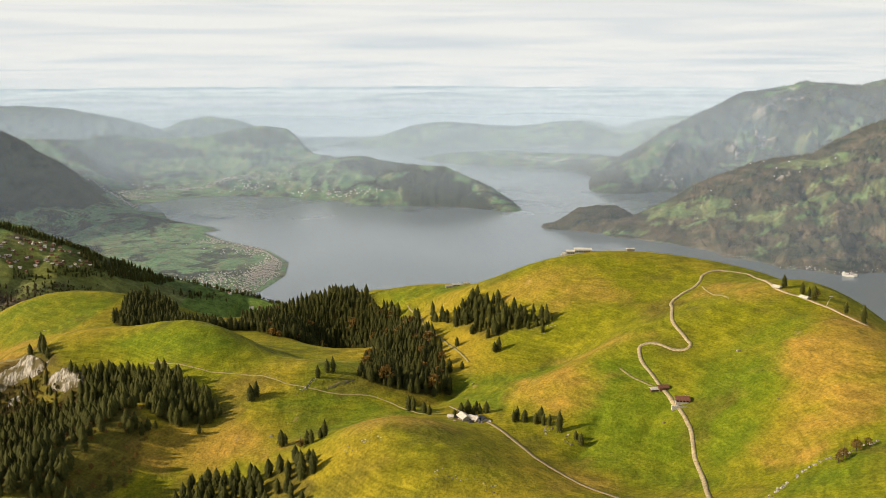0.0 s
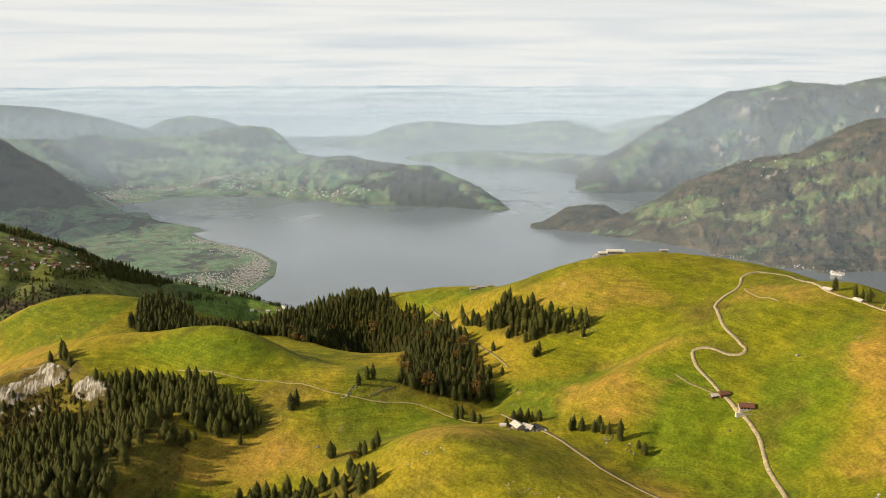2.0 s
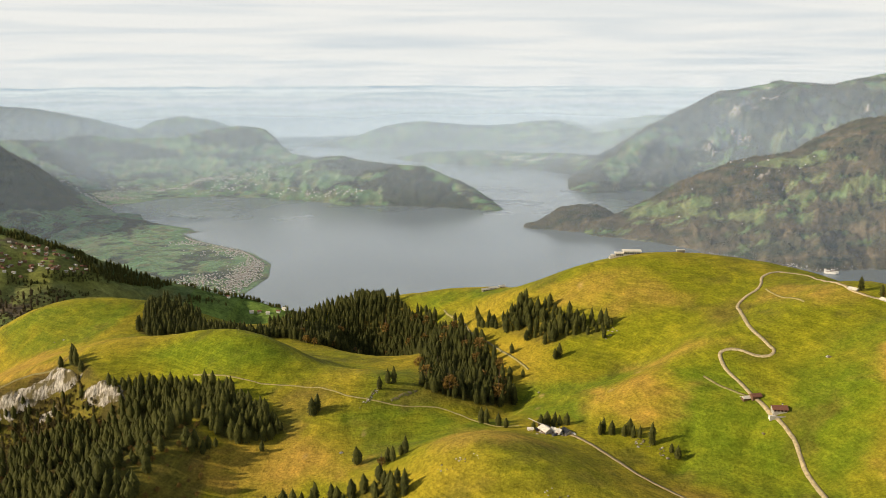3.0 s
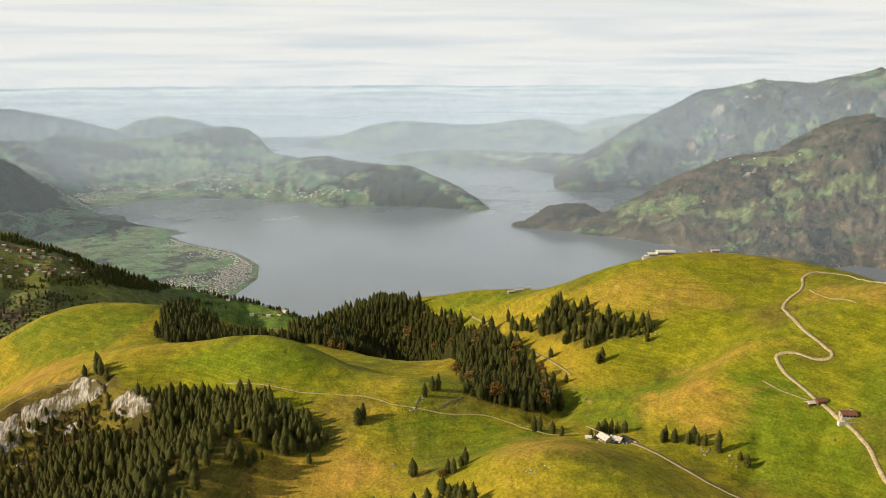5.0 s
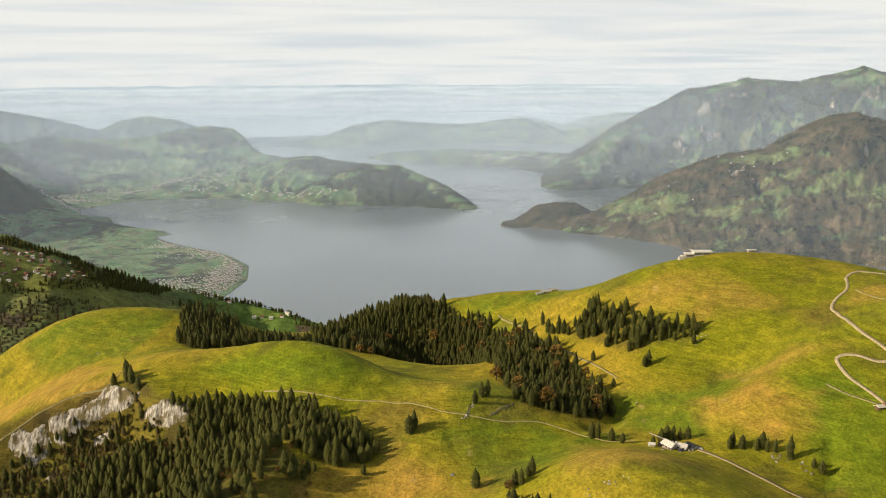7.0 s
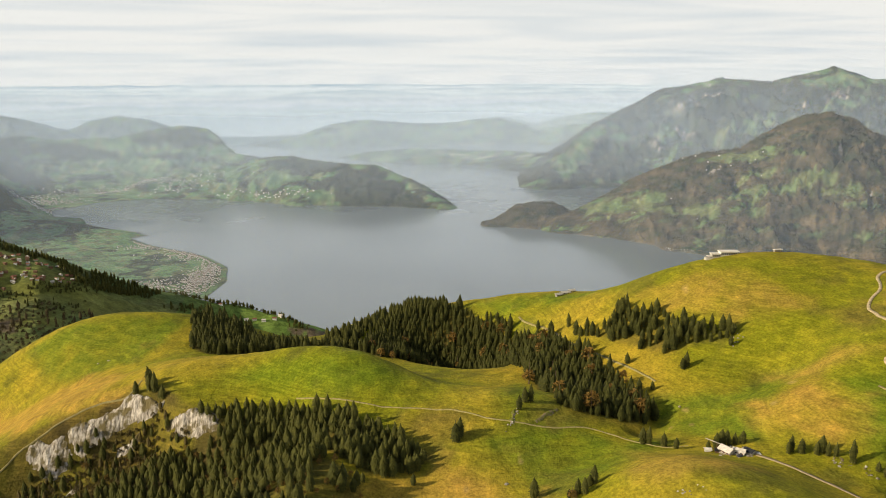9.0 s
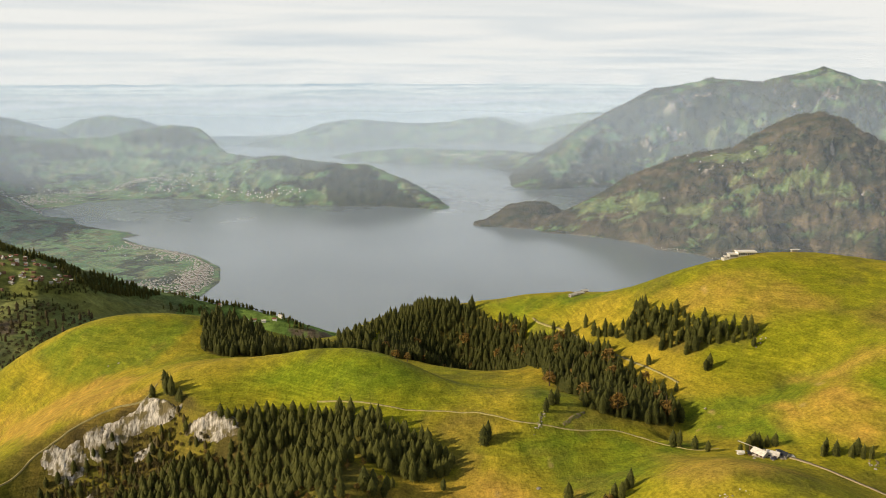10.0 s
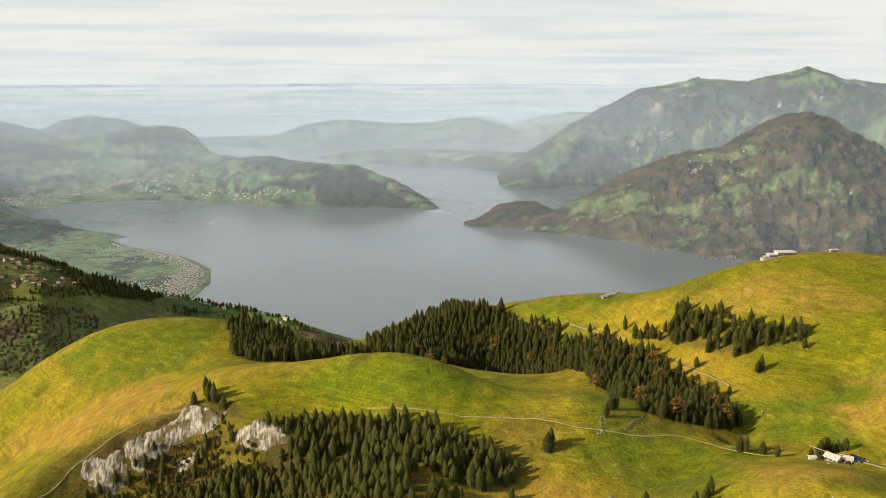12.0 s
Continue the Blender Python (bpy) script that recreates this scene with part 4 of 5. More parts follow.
joined_wood("wood", scatter(WOOD_MAIN, 1.42, 71), "dense dark green spruce wood in the hollow", 171)
joined_wood("wood", scatter(WOOD_BACK, 1.6, 84), "dense spruces on the slope behind the hollow", 184)
joined_wood("wood", scatter(WOOD_RIDGE, 1.6, 72), "dark spruces along the far ridge above the lake", 172, 0.9)
joined_wood("wood", scatter(WOOD_SADDLE, 1.6, 77), "dark spruces on the saddle above the lake", 177, 0.72)
joined_wood("scrub", scatter(WOOD_MAIN, 7.0, 82), "golden larches and bushes among the spruces", 190, 1.5, LEAVES, M_AUTUMN)
joined_wood("wood", scatter(WOOD_DOME, 1.45, 74), "dark spruce wood behind the grassy domes", 174)
front = scatter(WOOD_FRONT, 1.5, 75, (), 2.5, -0.36) + scatter(WOOD_RAVINE, 1.7, 83, [(-80, 190, 5), (-89, 171, 4), (-100, 198, 3)], 3.0, -0.26)
near_pts = [q for q in front if q[0] > -112 and q[1] < 186]
rest_pts = set(near_pts)
joined_wood("wood", [q for q in front if q not in rest_pts], "dark spruce wood under the pale cliff", 175)
joined_wood("scrub", scatter(WOOD_RAVINE, 2.6, 78), "yellow-brown bushes between the spruces", 189, 0.5, LEAVES, M_AUTUMN)
rng = random.Random(5)
for x, y in near_pts[:100]:
    plant(SPRUCES, x, y, rng)
if len(near_pts) > 100:
    joined_wood("wood", near_pts[100:], "dark spruce wood in the ravine", 178)
for x, y in scatter(WOOD_EAST, 1.5, 73):
    plant(SPRUCES, x, y, rng)
for x, y in scatter(WOOD_LOW, 1.9, 76):
    plant(SPRUCES, x, y, rng)
SINGLE = [(-11.6, 291.9), (3.4, 243.9), (29.5, 234.3), (14.7, 231.5), (15.9, 232), (4.7, 227.3), (0.4, 268.4), (-4.6, 278.2), (-1.4, 268.6),
          (-39.4, 175.8), (-38.7, 177.4), (-32.2, 169.9), (-33.7, 170.5), (-31, 168.9), (-28.4, 171.6), (-29.4, 171.3), (-28.5, 154), (-62.8, 188), (-130.8, 248.4), (-129.7, 245.7), (-128.8, 243.7), (-133.9, 245.4),
          (-4.5, 188.9), (-9.9, 194.8), (-8.7, 194.2), (-5.9, 192.2), (1.9, 186.8), (3.5, 186.2), (5.2, 187.4), (6.5, 186.6), (8.1, 187), (9.8, 186.8), (7.3, 189.3),
          (16.8, 179.5), (15.9, 178.9), (18.5, 178.4), (20.9, 176.8), (22.6, 175.5), (22.2, 177), (23.9, 174.8), (25.9, 172.2), (29.1, 168.6), (30.1, 167.1),
          (-33.5, 212.3), (-31.9, 212.7), (-35.6, 208.9), (97.4, 204.2), (95.8, 208.1), (97, 206.5), (93, 213.3), (102.2, 196.7), (103.5, 190.3)]
for x, y in ((-52.1, 199.7), (-51, 201.2), (-130.9, 247.7), (-129.6, 245.1)):
    plant(SPRUCES, x, y, rng, 1.25)
for x, y in SINGLE:
    plant(SPRUCES, x, y, rng, 0.85)
for x, y in [(-65.5, 294.2), (-62.3, 286.1), (-60, 301.9), (-68.6, 301.3), (-19.6, 303.4), (-16.8, 293.6), (-18.8, 307.7), (-33.5, 168.9), (-111, 224.1), (-107.1, 231.2), (-114.8, 223), (-119.9, 210.2), (71.3, 132.9), (74.2, 134.1), (76.6, 134.5), (70.1, 132), (97.8, 204.4), (96.1, 207.9), (-137.5, 226.1), (-144.9, 233.6), (-133, 230.8), (-124.7, 223)]:
    plant(BROADLEAF, x, y, rng, 0.8)
for src in SPRUCES + BROADLEAF:
    if src not in used:
        plant([src], -95 + 3 * SPRUCES.index(src) if src in SPRUCES else -100, 170, rng)


# ---------------------------------------------------------------- rock
def build_rock(nt):
    pos = nt.nodes.new("ShaderNodeNewGeometry").outputs["Position"]
    st = nt.nodes.new("ShaderNodeMapping")
    st.inputs["Scale"].default_value = (1.5, 0.55, 0.3)
    st.inputs["Rotation"].default_value = (0, 0.35, 0.3)
    nt.links.new(pos, st.inputs[0])
    flutes = noise_node(nt, 1.0, 7, 0.7, st.outputs[0])
    stain = noise_node(nt, 0.30, 5, 0.65, pos)
    # shade painted in: flutes dark as in shadow, ribs pale as in sun
    c = mix_color(nt, spread(nt, flutes, 0.38, 0.62), (0.12, 0.095, 0.06), (0.66, 0.58, 0.46))
    c = mix_color(nt, spread(nt, stain, 0.47, 0.58), c, (0.15, 0.115, 0.045))
    b = node(nt, "ShaderNodeBump", Strength=0.8, Distance=0.3, Height=flutes)
    return node(nt, "ShaderNodeBsdfPrincipled", Base_Color=c, Roughness=0.92, Normal=b.outputs[0], **{"Specular IOR Level": 0.2}).outputs[0]


M_ROCK = material("limestone", build_rock)


def build_ledge(nt):
    """Brown rock with turf grown over most of it."""
    n = noise_node(nt, 0.9, 6, 0.7)
    c = mix_color(nt, spread(nt, n, 0.46, 0.56), (0.20, 0.15, 0.085), (0.15, 0.155, 0.018))
    b = node(nt, "ShaderNodeBump", Strength=0.7, Distance=0.2, Height=n)
    return node(nt, "ShaderNodeBsdfPrincipled", Base_Color=c, Roughness=0.95, Normal=b.outputs[0], **{"Specular IOR Level": 0.1}).outputs[0]


M_LEDGE = material("turfed_rock", build_ledge)


def rock_face(name, poly, label, step=0.45, lift=0.9, seed=0, ragged=3.2):
    """A broken limestone face laid over the steep ground; its rim sinks into the turf."""
    xs, ys = [q[0] for q in poly], [q[1] for q in poly]
    X, Y = np.meshgrid(np.arange(min(xs) - 2, max(xs) + 2, step), np.arange(min(ys) - 2, max(ys) + 2, step))
    d = inside(X, Y, poly) + ragged * fractal(X, Y, 5, 5, 91 + seed, 0.65)
    flute = 0.7 * (1 - np.abs(fractal(X * 1.5 + Y * 0.6, Y * 0.6 - X * 0.3, 4.2, 5, 95 + seed, 0.6)) * 2) + 0.6 * fractal(X, Y, 7, 4, 96 + seed, 0.6)
    Zr = ground_z(X, Y) + smoothstep(-0.3, 1.0, d) * (0.25 + lift * flute * smoothstep(0, 2, d)) - 0.5 * (1 - smoothstep(-0.3, 0.5, d))
    n, m = X.shape
    idx = np.arange(n * m).reshape(n, m)
    keep = d > -0.8
    ok = keep[:-1, :-1] & keep[1:, :-1] & keep[:-1, 1:] & keep[1:, 1:]
    f = np.stack([idx[:-1, :-1][ok], idx[:-1, 1:][ok], idx[1:, 1:][ok], idx[1:, :-1][ok]], axis=1)
    used_v, inv = np.unique(f, return_inverse=True)
    me = mesh_from(name, np.column_stack([X.ravel(), Y.ravel(), Zr.ravel()])[used_v], inv.reshape(f.shape), smooth=False)
    me.materials.append(M_LEDGE if name == "ledge" else M_ROCK)
    return tagged(new(name, me), label, "cliff", "limestone outcrops")


rock_face("cliff", [(-161.1, 239.3), (-156.5, 240.9), (-151.6, 241), (-150.4, 238.6), (-148.8, 236), (-152.8, 232.6), (-159.7, 235.4)], "fluted pale grey limestone cliff below the pasture", seed=1, ragged=3.0)
rock_face("cliff", [(-150.6, 241.1), (-146, 241.9), (-137.1, 245.7), (-131.8, 244.8), (-124.3, 239.8), (-124.6, 237.4), (-132.6, 238.8), (-138.6, 239.6), (-147.4, 237)], "long grey limestone cliff under the pasture edge", seed=2, ragged=2.6)
rock_face("outcrop", [(-138.9, 236.6), (-131.6, 237), (-132.3, 234.5), (-136.6, 233.8)], "small white limestone outcrop among scrub", seed=3, ragged=2.8)
rock_face("outcrop", [(-122.9, 233.2), (-116, 232), (-110.8, 230), (-108.3, 225.8), (-113.7, 225.2), (-120.4, 229.4)], "bright white limestone outcrop above the spruces", seed=4, ragged=2.8)
rock_face("outcrop", [(-149.7, 225), (-145.1, 229.6), (-144.6, 226)], "small pale limestone outcrop low in the scrub", seed=7, ragged=1.2)
rock_face("ledge", [(-39, 204.2), (-37.2, 210), (-36, 209.1), (-37.6, 203.4)], "broken brown rock ledge beside the footpath", 0.25, 0.3, 5, 1.0)
rock_face("ledge", [(-33.1, 205.1), (-29.7, 208.6), (-25.2, 211.4), (-25.5, 209.2), (-29.6, 206.2), (-32.5, 204)], "low brown rock ledge with grass on top", 0.25, 0.3, 6, 1.0)


def boulder(seed, size):
    rng = random.Random(seed)
    bm = bmesh.new()
    bmesh.ops.create_icosphere(bm, subdivisions=2, radius=size)
    for v in bm.verts:
        n = noise.noise(v.co / size * 1.3 + Vector((seed * 3.1, 0, 0)))
        v.co *= 1 + 0.45 * n
        v.co.z *= 0.6
    me = bpy.data.meshes.new("boulder")
    bm.to_mesh(me)
    bm.free()
    me.materials.append(M_ROCK)
    return me


BOULDERS = [boulder(i, 0.34) for i in range(5)]
rng = random.Random(9)


def stones(pts, spreadm, count, size, group, label):
    for i in range(count):
        k = rng.random() * (len(pts) - 1)
        a, b = pts[int(k)], pts[min(int(k) + 1, len(pts) - 1)]
        u = k - int(k)
        x, y = a[0] + (b[0] - a[0]) * u + rng.gauss(0, spreadm), a[1] + (b[1] - a[1]) * u + rng.gauss(0, spreadm)
        ob = new("boulder", BOULDERS[rng.randrange(5)])
        f = size * rng.uniform(0.5, 1.3)
        ob.matrix_basis = Matrix.LocRotScale((x, y, ground_at(x, y) + 0.02), Euler((0, 0, rng.uniform(0, 6.28))), (f, f * rng.uniform(0.7, 1.2), f))
        tagged(ob, label, "boulder", group)


stones([(53.7, 124.5), (58.8, 129), (64.1, 133.5), (68.9, 135.1), (73.6, 134.9), (79.5, 135.7)], 0.35, 44, 1.0, "stones of the old field wall", "grey boulder in a tumbled field wall")
stones([(-2.8, 142.7), (-0.7, 141.7), (3.6, 140.5), (8.8, 138), (9.5, 136.6)], 0.9, 26, 0.55, "stones on the knoll", "pale limestone boulder in the grass")
stones([(-20.7, 154.7), (-18.3, 153.9), (-14.3, 155)], 1.0, 14, 0.6, "stones on the knoll", "small pale boulder in the grass")
stones([(21.5, 174.8), (25.9, 170.8), (28.8, 167.3)], 0.7, 22, 0.9, "stones by the stream", "pale boulder beside the spruces")
stones([(-39.8, 201.6), (-37.2, 206), (-35.6, 208.9)], 0.5, 16, 0.9, "stones by the footpath", "grey boulder beside the footpath")
stones([(30.4, 234.3), (32, 235.4), (32.7, 236.9)], 0.8, 10, 0.7, "stones under the wood", "pale boulder below the spruces")
stones([(1, 182.6), (6.2, 180.3), (10.4, 180.5)], 0.8, 24, 0.9, "stones round the farm", "pale boulder beside the farm")
for x, y, f in ((71.7, 186.9, 1.6), (48.9, 168.2, 1.0), (71.6, 162.1, 0.8), (-43.5, 183.3, 1.2), (-157.8, 302, 1.0), (-161, 301.5, 0.9), (7.6, 215.8, 1.2)):
    ob = new("boulder", BOULDERS[int(f * 10) % 5])
    ob.matrix_basis = Matrix.LocRotScale((x, y, ground_at(x, y) + 0.05), Euler((0, 0, x)), (f * 1.3, f, f))
    tagged(ob, "single whitish boulder on the open pasture", "boulder", "boulders on the pasture")

# ---------------------------------------------------------------- buildings
M_WHITE = material("white_render", plain_build((0.74, 0.70, 0.62), 0.85, 0.12, 1.5, 0.1))
M_TIMBER = material("weathered_timber", plain_build((0.17, 0.095, 0.05), 0.85, 0.35, 5.0, 0.4))
M_ROOF = material("brown_roof", plain_build((0.20, 0.085, 0.05), 0.85, 0.3, 4.0, 0.4))
M_TIN = material("pale_sheet_roof", plain_build((0.64, 0.57, 0.46), 0.6, 0.25, 2.0, 0.1))
M_DARK = material("dark_opening", plain_build((0.03, 0.03, 0.03), 0.4, 0.2, 3.0, 0.0))
M_STONE = material("grey_stone", plain_build((0.42, 0.38, 0.31), 0.9, 0.3, 4.0, 0.5))


def box(bm, x0, x1, y0, y1, z0, z1):
    m = Matrix.LocRotScale(((x0 + x1) / 2, (y0 + y1) / 2, (z0 + z1) / 2), None, (x1 - x0, y1 - y0, z1 - z0))
    bmesh.ops.create_cube(bm, size=1, matrix=m)
    return bm


def gable(bm, lx, ly, z0, h, over, thick):
    """Two sloping slabs that meet at a ridge along x."""
    for sgn in (1, -1):
        a = [(-lx / 2 - over, 0, z0 + h), (lx / 2 + over, 0, z0 + h), (lx / 2 + over, sgn * (ly / 2 + over), z0 - h * over * 2 / ly), (-lx / 2 - over, sgn * (ly / 2 + over), z0 - h * over * 2 / ly)]
        v = [bm.verts.new(q) for q in a] + [bm.verts.new((q[0], q[1], q[2] + thick)) for q in a]
        for f in ((0, 1, 2, 3), (7, 6, 5, 4), (0, 4, 5, 1), (1, 5, 6, 2), (2, 6, 7, 3), (3, 7, 4, 0)):
            bm.faces.new([v[i] for i in f])
    bmesh.ops.recalc_face_normals(bm, faces=bm.faces)
    return bm


def walls_with_gables(lx, ly, h, rise):
    bm = bmesh.new()
    prof = [(-ly / 2, -1.2), (ly / 2, -1.2), (ly / 2, h), (0, h + rise), (-ly / 2, h)]
    a = [bm.verts.new((-lx / 2, y, z)) for y, z in prof]
    b = [bm.verts.new((lx / 2, y, z)) for y, z in prof]
    bm.faces.new(a)
    bm.faces.new(b[::-1])
    for i in range(5):
        bm.faces.new((a[i], b[i], b[(i + 1) % 5], a[(i + 1) % 5]))
    bmesh.ops.recalc_face_normals(bm, faces=bm.faces)
    return bm


def chalet(name, x, y, turn, lx, ly, h, wall, roof, label, category, windows=3, group="", dz=0.0):
    root = tagged(new(name), label, category, group)
    root.matrix_basis = pose(x, y, ground_at(x, y) + dz, 0, 0, turn)
    rise = ly * 0.26
    part("wall", walls_with_gables(lx, ly, h, rise), wall, root)
    part("roof", gable(bmesh.new(), lx, ly, h + 0.03, rise, 0.22, 0.09), roof, root)
    for i in range(windows):
        wx = lx * ((i + 0.5) / windows - 0.5)
        pane = part("window", box(bmesh.new(), wx - 0.16, wx + 0.16, -ly / 2 - 0.02, -ly / 2 + 0.04, h * 0.45, h * 0.78), M_DARK, root, "dark window")
        part("sill", box(bmesh.new(), wx - 0.2, wx + 0.2, -ly / 2 - 0.07, -ly / 2 - 0.003, h * 0.45 - 0.06, h * 0.45 - 0.004), M_TIMBER, pane, "timber sill")
        for sx_ in (-1, 1):
            part("shutter", box(bmesh.new(), wx + sx_ * 0.24 - 0.07, wx + sx_ * 0.24 + 0.07, -ly / 2 - 0.04, -ly / 2 - 0.003, h * 0.45, h * 0.78), M_ROOF, pane, "brown shutter")
    if windows:
        part("door", box(bmesh.new(), -lx / 2 - 0.02, -lx / 2 + 0.04, -0.16, 0.16, 0.0, 0.62), M_TIMBER, root)
        stack = part("chimney", box(bmesh.new(), lx * 0.2, lx * 0.2 + 0.22, 0.15, 0.37, h, h + rise + 0.35), M_STONE, root)
        part("cap", box(bmesh.new(), lx * 0.2 - 0.05, lx * 0.2 + 0.27, 0.10, 0.42, h + rise + 0.354, h + rise + 0.42), M_DARK, stack, "dark chimney cap")
    return root


# inn on the hilltop: a long flat-roofed hall with a lower stepped wing
inn = tagged(new("mountain_inn"), "long white hilltop inn with a flat pale roof and window band", "building")
inn.matrix_basis = pose(48.3, 278.8, ground_at(48.3, 278.8) - 0.3, 0, 0, -6) @ Matrix.Scale(0.78, 4)
part("hall", box(bmesh.new(), -3.0, 4.2, -1.6, 1.6, -2.0, 2.1), M_WHITE, inn)
part("roof", box(bmesh.new(), -3.4, 4.8, -2.1, 1.9, 2.12, 2.42), M_TIN, inn, "overhanging pale flat roof")
for i in range(9):
    pane = part("window", box(bmesh.new(), -2.8 + 0.77 * i, -2.25 + 0.77 * i, -1.64, -1.5, 0.9, 1.75), M_DARK, inn, "dark window")
    part("sill", box(bmesh.new(), -2.86 + 0.77 * i, -2.19 + 0.77 * i, -1.72, -1.603, 0.8, 0.896), M_STONE, pane, "stone sill")
part("wing", box(bmesh.new(), -6.6, -3.0, -1.9, 1.3, -2.6, 1.2), M_STONE, inn, "lower stone wing")
part("wing_roof", box(bmesh.new(), -6.9, -2.95, -2.2, 1.5, 1.2, 1.42), M_TIN, inn)
for i in range(4):
    part("window", box(bmesh.new(), -6.3 + 0.82 * i, -5.8 + 0.82 * i, -1.94, -1.8, 0.3, 0.9), M_DARK, inn)
part("terrace", box(bmesh.new(), -9.2, -6.6, -2.3, 1.0, -3.4, -0.3), M_STONE, inn, "stepped stone terrace")
part("awning", box(bmesh.new(), -8.6, -7.0, -2.0, 0.4, 0.35, 0.5), M_TIN, inn)
for px_ in (-8.5, -7.1):
    part("post", box(bmesh.new(), px_ - 0.06, px_ + 0.06, -1.9, -1.78, -0.3, 0.36), M_TIMBER, inn)

shelter = tagged(new("shelter"), "low flat-roofed white shelter on the grassy summit", "shelter")
shelter.matrix_basis = pose(65.6, 278, ground_at(65.6, 278), 0, 0, 4)
part("roof", box(bmesh.new(), -1.5, 1.5, -0.7, 0.7, 0.75, 0.9), M_TIN, shelter)
part("wall", box(bmesh.new(), -1.2, 1.2, -0.1, 0.55, -0.4, 0.75), M_STONE, shelter)
for px_ in (-1.2, 1.2):
    part("post", box(bmesh.new(), px_ - 0.05, px_ + 0.05, -0.6, -0.5, -0.4, 0.75), M_TIMBER, shelter)

chalet("alpine_hut", 54.2, 173.1, -8, 3.0, 2.0, 0.8, M_STONE, M_ROOF, "stone alpine hut with a red-brown roof beside the road", "hut", 4)
lean = tagged(new("hut_terrace"), "pale walled terrace in front of the alpine hut", "terrace")
lean.matrix_basis = pose(52.9, 171.6, ground_at(52.9, 171.6), 0, 0, -8)
part("slab", box(bmesh.new(), -1.4, 1.9, -0.5, 0.6, -0.8, 0.22), M_WHITE, lean)
part("parapet", box(bmesh.new(), -1.4, 1.9, -0.6, -0.5, -0.8, 0.5), M_STONE, lean)
chalet("barn", 51.4, 179.3, 10, 2.2, 1.5, 0.6, M_TIMBER, M_ROOF, "small timber barn with a brown roof at the road bend", "barn", 0)
chalet("shed", 49.3, 179.5, 10, 1.6, 1.1, 0.5, M_TIMBER, M_TIN, "small shed with a pale sheet roof at the road bend", "shed", 0)

chalet("farmhouse", 4.1, 182.5, -64, 2.8, 2.2, 0.9, M_STONE, M_TIN, "stone farmhouse with a pale sheet roof in the hollow", "farmhouse", 3, "farm in the hollow")
chalet("stable", 6.5, 181.8, -40, 2.4, 1.7, 0.75, M_WHITE, M_TIN, "low white stable with a pale roof beside the farmhouse", "stable", 2, "farm in the hollow")
chalet("barn", 8.7, 181.6, -62, 2.0, 1.6, 0.65, M_STONE, M_DARK, "dark-roofed stone barn beside the stable", "barn", 0, "farm in the hollow")
chalet("lean_to", 2.7, 183.6, -20, 1.3, 1.0, 0.6, M_TIMBER, M_DARK, "dark timber lean-to against the farmhouse", "shed", 0, "farm in the hollow")
chalet("shed", 0.8, 184.7, -10, 1.2, 0.9, 0.6, M_WHITE, M_TIN, "small white shed beside the footpath", "shed", 0)
M_TARP = material("dark_tarpaulin", plain_build((0.05, 0.05, 0.055), 0.5, 0.2, 3.0, 0.3))
for x, y, tn, lx, mat, name, label in ((5.7, 180, 20, 1.3, M_TARP, "covered_heap", "heap under a dark tarpaulin beside the stable"), (10.1, 180.9, -50, 1.5, M_STONE, "rubble_heap", "pale heap of stones at the farm road")):
    heap_bm = bmesh.new()
    bmesh.ops.create_icosphere(heap_bm, subdivisions=3, radius=1.0)
    for v in heap_bm.verts:
        v.co = Vector((v.co.x * lx * 0.6, v.co.y * 0.5, max(v.co.z, -0.3) * 0.42)) * (1 + 0.25 * noise.noise(v.co * 2.3 + Vector((x, y, 0))))
    heap = tagged(new(name), label, "heap", "farm in the hollow")
    heap.matrix_basis = pose(x, y, ground_at(x, y) + 0.05, 0, 0, tn)
    part("cover" if mat is M_TARP else "stones", heap_bm, mat, heap)
crane = tagged(new("hoist_pole"), "long pale timber pole leaning above the farm roof", "pole")
crane.matrix_basis = pose(2.6, 184.2, ground_at(2.6, 184.2), 0, 0, -30)
bm = box(bmesh.new(), -2.6, 2.2, -0.06, 0.06, -0.06, 0.06)
bmesh.ops.rotate(bm, verts=bm.verts, matrix=Euler((0, radians(14), 0)).to_matrix())
bmesh.ops.translate(bm, verts=bm.verts, vec=(0, 0, 2.1))
part("beam", bm, M_TIN, crane)
part("post", box(bmesh.new(), -0.08, 0.08, -0.08, 0.08, -0.4, 2.15), M_TIMBER, crane)

for x, y, tn, lx in ((1.3, 314.1, 12, 2.6), (4.6, 316.5, 6, 3.6), (9, 323.7, 10, 2.4)):
    chalet("alp_barn", x, y, tn, lx * 0.9, 1.5, 0.6, M_STONE, M_STONE, "low stone alp barn with a stone-slab roof on the skyline", "barn", 2, "barns on the saddle")
mast = tagged(new("ski_lift_mast"), "slender pale steel mast on the far edge", "mast")
mast.matrix_basis = pose(99, 200.7, ground_at(99, 200.7), 0, 0, 0) @ Matrix.Scale(0.6, 4)
bm = bmesh.new()
bmesh.ops.create_cone(bm, cap_ends=True, segments=8, radius1=0.09, radius2=0.05, depth=5.0, matrix=Matrix.Rotation(radians(24), 4, "Y") @ Matrix.Translation((0, 0, 2.2)))
part("pole", bm, M_TIN, mast)
part("crossarm", box(bmesh.new(), 1.0, 2.6, -0.06, 0.06, 4.1, 4.22), M_TIN, mast)
for x, y, tn in ((91.4, 214, -60), (95.4, 205.6, -62)):
    chalet("shed", x, y, tn, 2.2, 1.2, 0.35, M_STONE, M_TIN, "low stone shed beside the ridge path", "shed", 0, "sheds by the ridge path")

